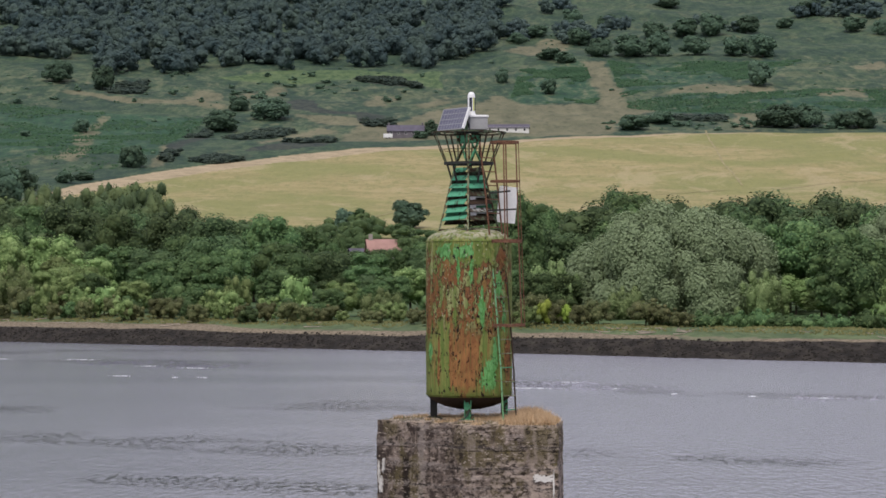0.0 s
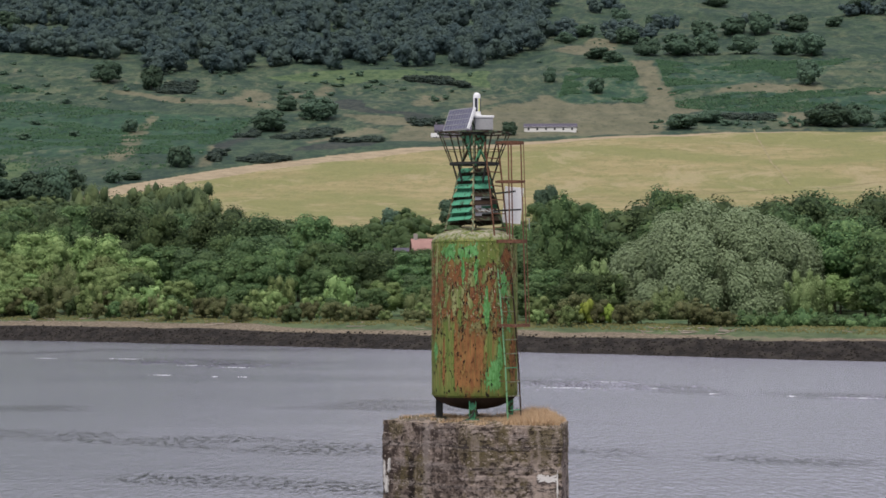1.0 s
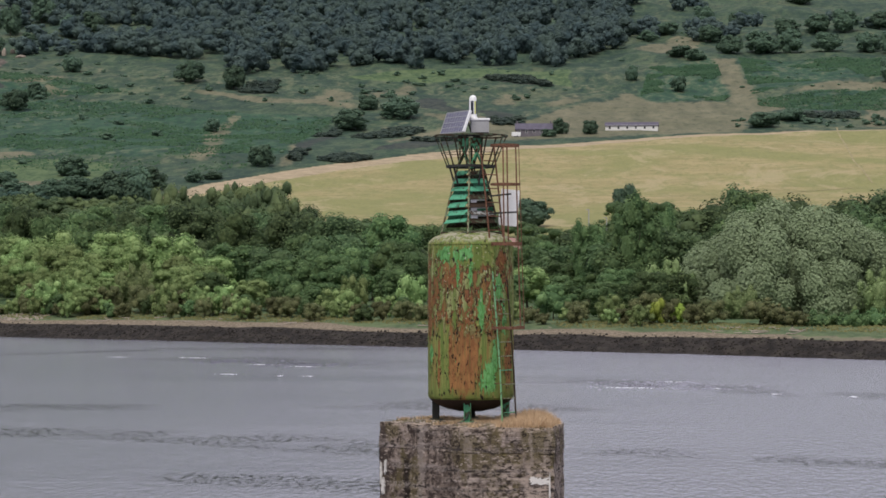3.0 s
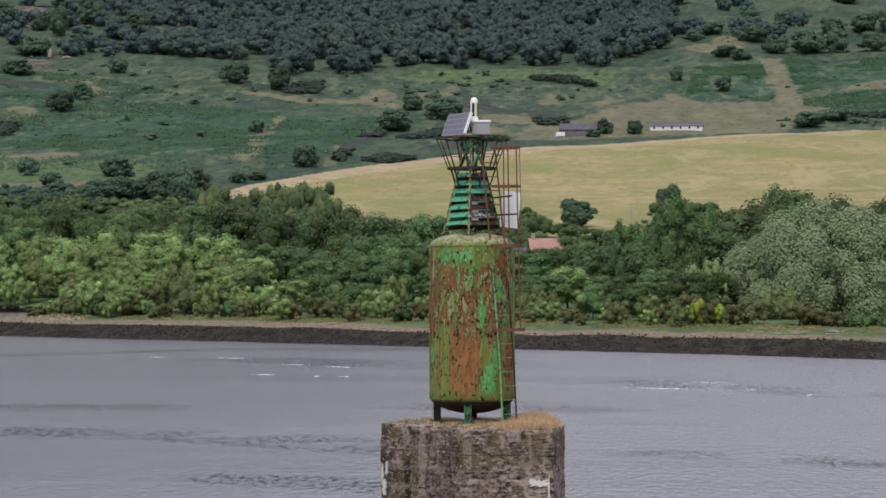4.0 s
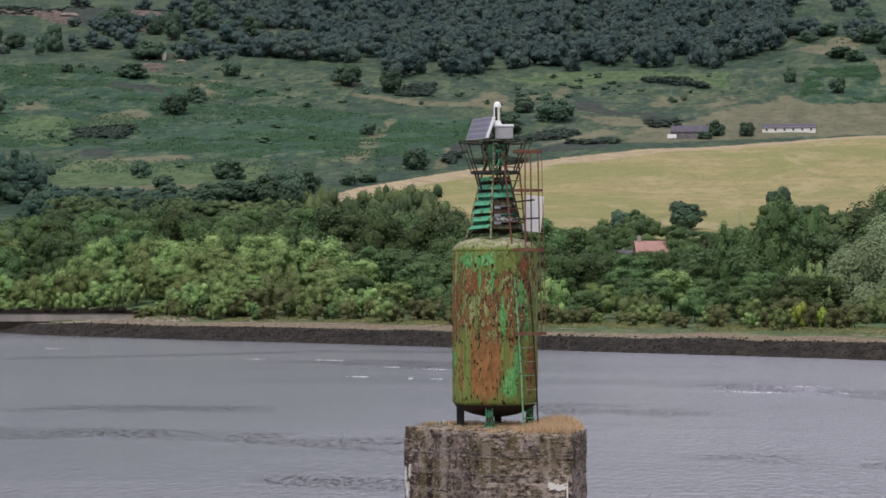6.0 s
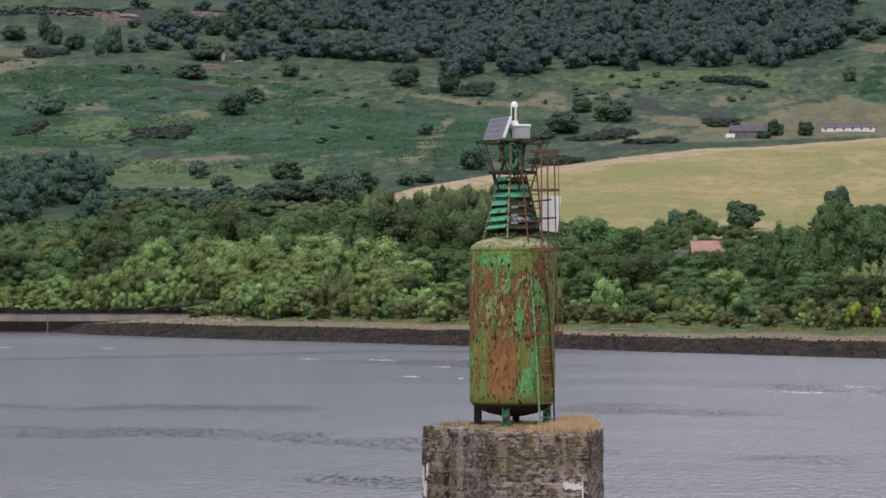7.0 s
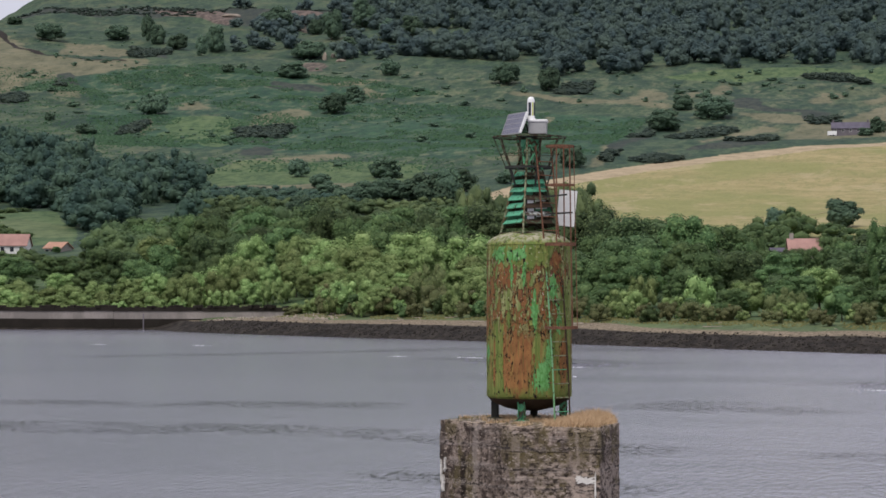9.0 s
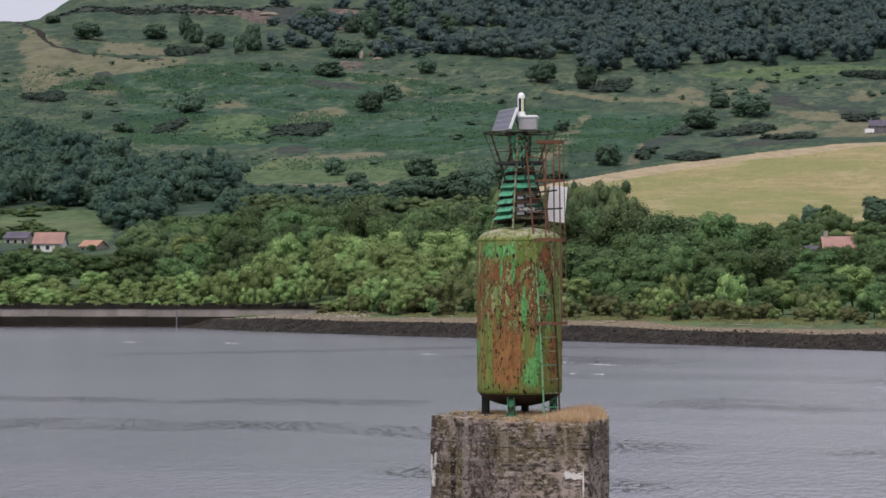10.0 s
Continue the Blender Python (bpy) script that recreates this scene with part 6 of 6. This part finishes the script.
HILL_TREES_B = [
    (-14.52, 1484, 7.3, 6.4), (-14.34, 1232, 9.1, 5.3), (-14.18, 1622, 21.9, 9.0), (-14.01, 788, 7.8, 6.8), (-13.52, 1523, 15.0, 6.6), (-13.47, 876, 8.6, 6.5),
    (-13.42, 1322, 9.8, 6.5), (-13.3, 800, 6.9, 5.9), (-12.95, 1552, 15.3, 8.6), (-12.26, 780, 11.5, 7.4), (-11.84, 780, 13.8, 6.0), (-11.56, 832, 10.2, 6.1),
    (-10.49, 1280, 12.6, 8.7), (-10.44, 859, 5.3, 3.7), (-9.96, 1088, 8.0, 4.0), (-9.95, 873, 3.4, 4.3), (-9.42, 1264, 14.0, 7.0), (-8.75, 914, 10.1, 5.1),
    (-6.45, 1095, 11.3, 9.4), (-6.07, 1183, 8.7, 5.8), (-5.23, 1140, 11.2, 9.8), (-0.86, 1766, 10.9, 8.7),
]
HILL_TREES_C = [
    (0.66, 1289, 9.5, 4.0), (1.04, 1492, 8.1, 7.3), (1.55, 1534, 9.4, 7.5), (1.8, 1262, 9.3, 5.0), (1.89, 1384, 8.5, 8.5), (2.24, 1370, 7.4, 6.7),
    (2.42, 1673, 14.4, 8.2), (2.62, 1516, 13.1, 9.3), (3.1, 1412, 12.2, 7.8), (3.35, 1661, 12.3, 8.2), (3.89, 1420, 14.0, 10.5), (3.97, 1094, 8.6, 8.1),
    (4.54, 1529, 13.2, 9.4), (4.6, 1423, 15.8, 8.8), (4.62, 1128, 6.9, 6.9), (4.86, 1816, 9.8, 11.2), (5.25, 1539, 13.3, 9.5), (5.52, 1417, 13.2, 10.5),
    (5.99, 1536, 15.9, 10.4), (6.51, 1417, 13.2, 8.7), (6.81, 1564, 13.5, 9.6), (7.12, 1266, 15.6, 7.8),
]
HILL_TREES_D = [
    (7.21, 1402, 15.5, 10.3), (7.57, 1104, 11.4, 10.9), (7.79, 1595, 7.8, 5.9), (8.27, 1112, 12.3, 6.8), (8.43, 1672, 11.5, 12.3), (8.83, 1103, 4.1, 2.7),
    (9.11, 1107, 8.2, 5.4), (9.52, 1100, 10.8, 8.1), (9.53, 1576, 11.6, 8.7), (10.15, 1555, 11.5, 5.7),
]
FIELD_LINE = [(-1.9, 673, 10, 6), (-3.56, 636, 9, 4), (0.4, 690, 13, 4.5), (1.2, 680, 8, 5), (-0.45, 1062, 7, 4), (-1.2, 1063, 8, 4), (-1.5, 1050, 4, 4), (-12.6, 790, 10, 8), (-13.4, 800, 9, 7)]
for lot in (HILL_TREES_A, HILL_TREES_B, HILL_TREES_C, HILL_TREES_D, FIELD_LINE):
    for az, d, high, wide in lot:
        x, y = polar(az, d)
        rnd.choice(FIELD_TREE).plant(x, y, high * rnd.uniform(0.9, 1.05), wide, rnd.uniform(0, 360), 0.5)


def far_wood(name, label, leaf_name, polys, count, high, wide, seed, leaf=1.5, dense=0.5, gaps=0.0, clumps=5):
    """Many trees too far off to tell apart, in one mesh."""
    rng = np.random.default_rng(seed)
    kinds = [crown_arrays(rng, heap(rng, 10, 4.6, 0.02, clumps, 1.1, 0.36), leaf, dense, 0.95, 0.86, True) for _ in range(7)]
    V, F, at = [], [], 0
    for poly in polys:
        lo, hi = np.min(poly, 0), np.max(poly, 0)
        az, d = rng.uniform(lo[0], hi[0], count * 3), rng.uniform(lo[1], hi[1], count * 3)
        x, y = HUB[0] + d * np.sin(np.radians(az)), HUB[1] + d * np.cos(np.radians(az))
        ok = inside(az, d, poly) & (value_noise(x, y, 60, 3, 4) > gaps)
        x, y = x[ok][:count], y[ok][:count]
        for px, py, pz in zip(x, y, height(x, y)):
            v, f = kinds[rng.integers(7)]
            s, h = rng.uniform(*wide) / 4.6, rng.uniform(*high) / 10
            w = rng.uniform(0, 2 * math.pi)
            c, sn = math.cos(w), math.sin(w)
            V.append(np.stack([px + s * (c * v[:, 0] - sn * v[:, 1]), py + s * (sn * v[:, 0] + c * v[:, 1]), pz - 0.5 + h * v[:, 2]], 1))
            F.append(f + at)
            at += len(v)
    tagged(new(name, mesh_of(name, np.concatenate(V), np.concatenate(F), [LEAF[leaf_name]])), label, "woodland", kind="stuff")


HIGH_WOOD = [(-12.75, 1390), (-11.92, 1384), (-10.96, 1377), (-10.13, 1331), (-9.15, 1322), (-8.45, 1344), (-7.33, 1307), (-6.04, 1359), (-4.62, 1357), (-2.91, 1357), (-1.76, 1358), (-0.85, 1367), (0.1, 1417), (0.68, 1457), (0.56, 1646), (0.86, 1833), (-4.85, 1847), (-11.88, 1892), (-14.88, 1855), (-14.36, 1621)]
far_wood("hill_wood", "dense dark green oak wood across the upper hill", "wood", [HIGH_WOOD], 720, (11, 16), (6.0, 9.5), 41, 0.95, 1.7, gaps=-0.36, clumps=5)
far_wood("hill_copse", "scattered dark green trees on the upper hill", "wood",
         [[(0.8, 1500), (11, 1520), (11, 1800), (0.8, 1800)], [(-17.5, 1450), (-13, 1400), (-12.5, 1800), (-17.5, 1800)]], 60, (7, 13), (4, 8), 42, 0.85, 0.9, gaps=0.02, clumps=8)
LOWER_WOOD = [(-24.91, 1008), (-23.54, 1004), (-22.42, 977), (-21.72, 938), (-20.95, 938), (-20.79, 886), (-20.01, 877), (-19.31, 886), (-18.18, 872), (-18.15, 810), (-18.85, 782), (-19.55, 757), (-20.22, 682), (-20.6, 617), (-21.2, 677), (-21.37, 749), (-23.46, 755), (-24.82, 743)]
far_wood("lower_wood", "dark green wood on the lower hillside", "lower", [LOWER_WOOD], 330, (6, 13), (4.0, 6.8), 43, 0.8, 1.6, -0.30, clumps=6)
far_wood("hill_trees", "small soft green bushes dotted over the rough hillside", "hill_green",
         [[(-22, 900), (-9, 905), (-7.5, 1087), (-7, 1261), (-22, 1261)], [(-8, 1116), (0, 1155), (3, 1247), (0.5, 1340), (-8, 1330)], [(3.2, 1093), (12, 1099), (12, 1133), (3.2, 1127)], [(-24, 1250), (-12, 1250), (-12, 1391), (-24, 1391)]], 34, (1.5, 4.0), (1.5, 4.5), 49, 0.6, 1.5, -0.05, clumps=5)
far_wood("hedge", "dark green hedge and bushes below the strip of grass", "lower",
         [[(-18.3, 765), (-12.0, 770), (-12.0, 800), (-18.3, 800)]], 130, (3, 6), (3, 5.5), 44, 0.7, 1.2, clumps=7)
far_wood("valley_trees", "green trees between the riverside wood and the fields", "broad",
         [[(-10.5, 500), (-10.5, 600), (-5.5, 600), (-4.0, 600), (-3.4, 640), (-2.2, 690), (1.3, 690), (2.0, 620), (3, 600), (14, 600), (14, 520)]], 240, (5, 9), (4, 6), 45, 0.5, 1.8, clumps=6)
far_wood("valley_trees", "paler green trees at the hay field's lower corner", "valley",
         [[(-11.5, 570), (-11.3, 620), (-8.3, 620), (-8.1, 570)]], 34, (13, 17.5), (4, 6), 54, 0.5, 1.8, clumps=8)
far_wood("valley_wood", "dark green trees above the riverside wood", "valley",
         [[(-20.6, 480), (-20.4, 560), (-18, 610), (-10.7, 610), (-10.5, 500)]], 240, (7, 11), (3.5, 6.5), 51, 0.5, 1.8, clumps=7)
far_wood("valley_wood", "very dark green trees below the lower hillside", "lower",
         [[(-21.4, 640), (-21.1, 600), (-18.5, 620), (-17.9, 700), (-17.9, 775), (-20.2, 790), (-21.6, 775)]], 220, (5, 9.5), (2.6, 4.6), 53, 0.6, 1.4, clumps=6)
far_wood("valley_wood", "dark green trees below the hedge", "valley",
         [[(-18.2, 620), (-11.4, 620), (-11.4, 770), (-18.2, 770)]], 300, (3, 5.5), (2.8, 4.8), 55, 0.55, 1.6, clumps=5)
far_wood("valley_bushes", "low green bushes before the village", "broad",
         [[(-27, 480), (-20.6, 480), (-20.6, 560), (-27, 560)], [(-27, 600), (-21.4, 600), (-21.4, 740), (-27, 740)]], 120, (1.2, 3.4), (1.6, 4.0), 50, 0.5, 1.4)
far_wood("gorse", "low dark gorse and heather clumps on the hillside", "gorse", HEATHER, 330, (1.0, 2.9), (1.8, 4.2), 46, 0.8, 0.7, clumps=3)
far_wood("hill_scrub", "scattered low bushes over the rough hillside", "hill_green",
         [[(-27, 930), (-8.5, 930), (-7, 1116), (10, 1187), (14, 1391), (-27, 1391)], [(-27, 1379), (14, 1379), (14, 1700), (-22, 1700)]], 330, (0.6, 2.0), (1.0, 3.6), 47, 0.7, 0.6, 0.0, clumps=0)


def bracken():
    """Fern fronds that roughen the green slopes."""
    rng = np.random.default_rng(48)
    P = []
    for poly in BRACKEN + [[(-27, 900), (-9, 900), (-7, 1140), (-27, 1391)]]:
        lo, hi = np.min(poly, 0), np.max(poly, 0)
        n = 26000
        az, d = rng.uniform(lo[0], hi[0], n), rng.uniform(lo[1], hi[1], n)
        x, y = HUB[0] + d * np.sin(np.radians(az)), HUB[1] + d * np.cos(np.radians(az))
        ok = inside(az, d, poly) & (value_noise(x, y, 22, 3, 6) > -0.05)
        P.append(np.stack([x, y, height(x, y) + 0.25], 1)[ok])
    P = np.concatenate(P)
    V, F = leaf_quads(rng, P, np.tile([0, -0.5, 0.9], (len(P), 1)), 1.5, 0.9)
    tagged(new("bracken", mesh_of("bracken", V, F, [LEAF["bracken"]])), "rough green bracken over the hillside", "bracken", kind="stuff")


bracken()
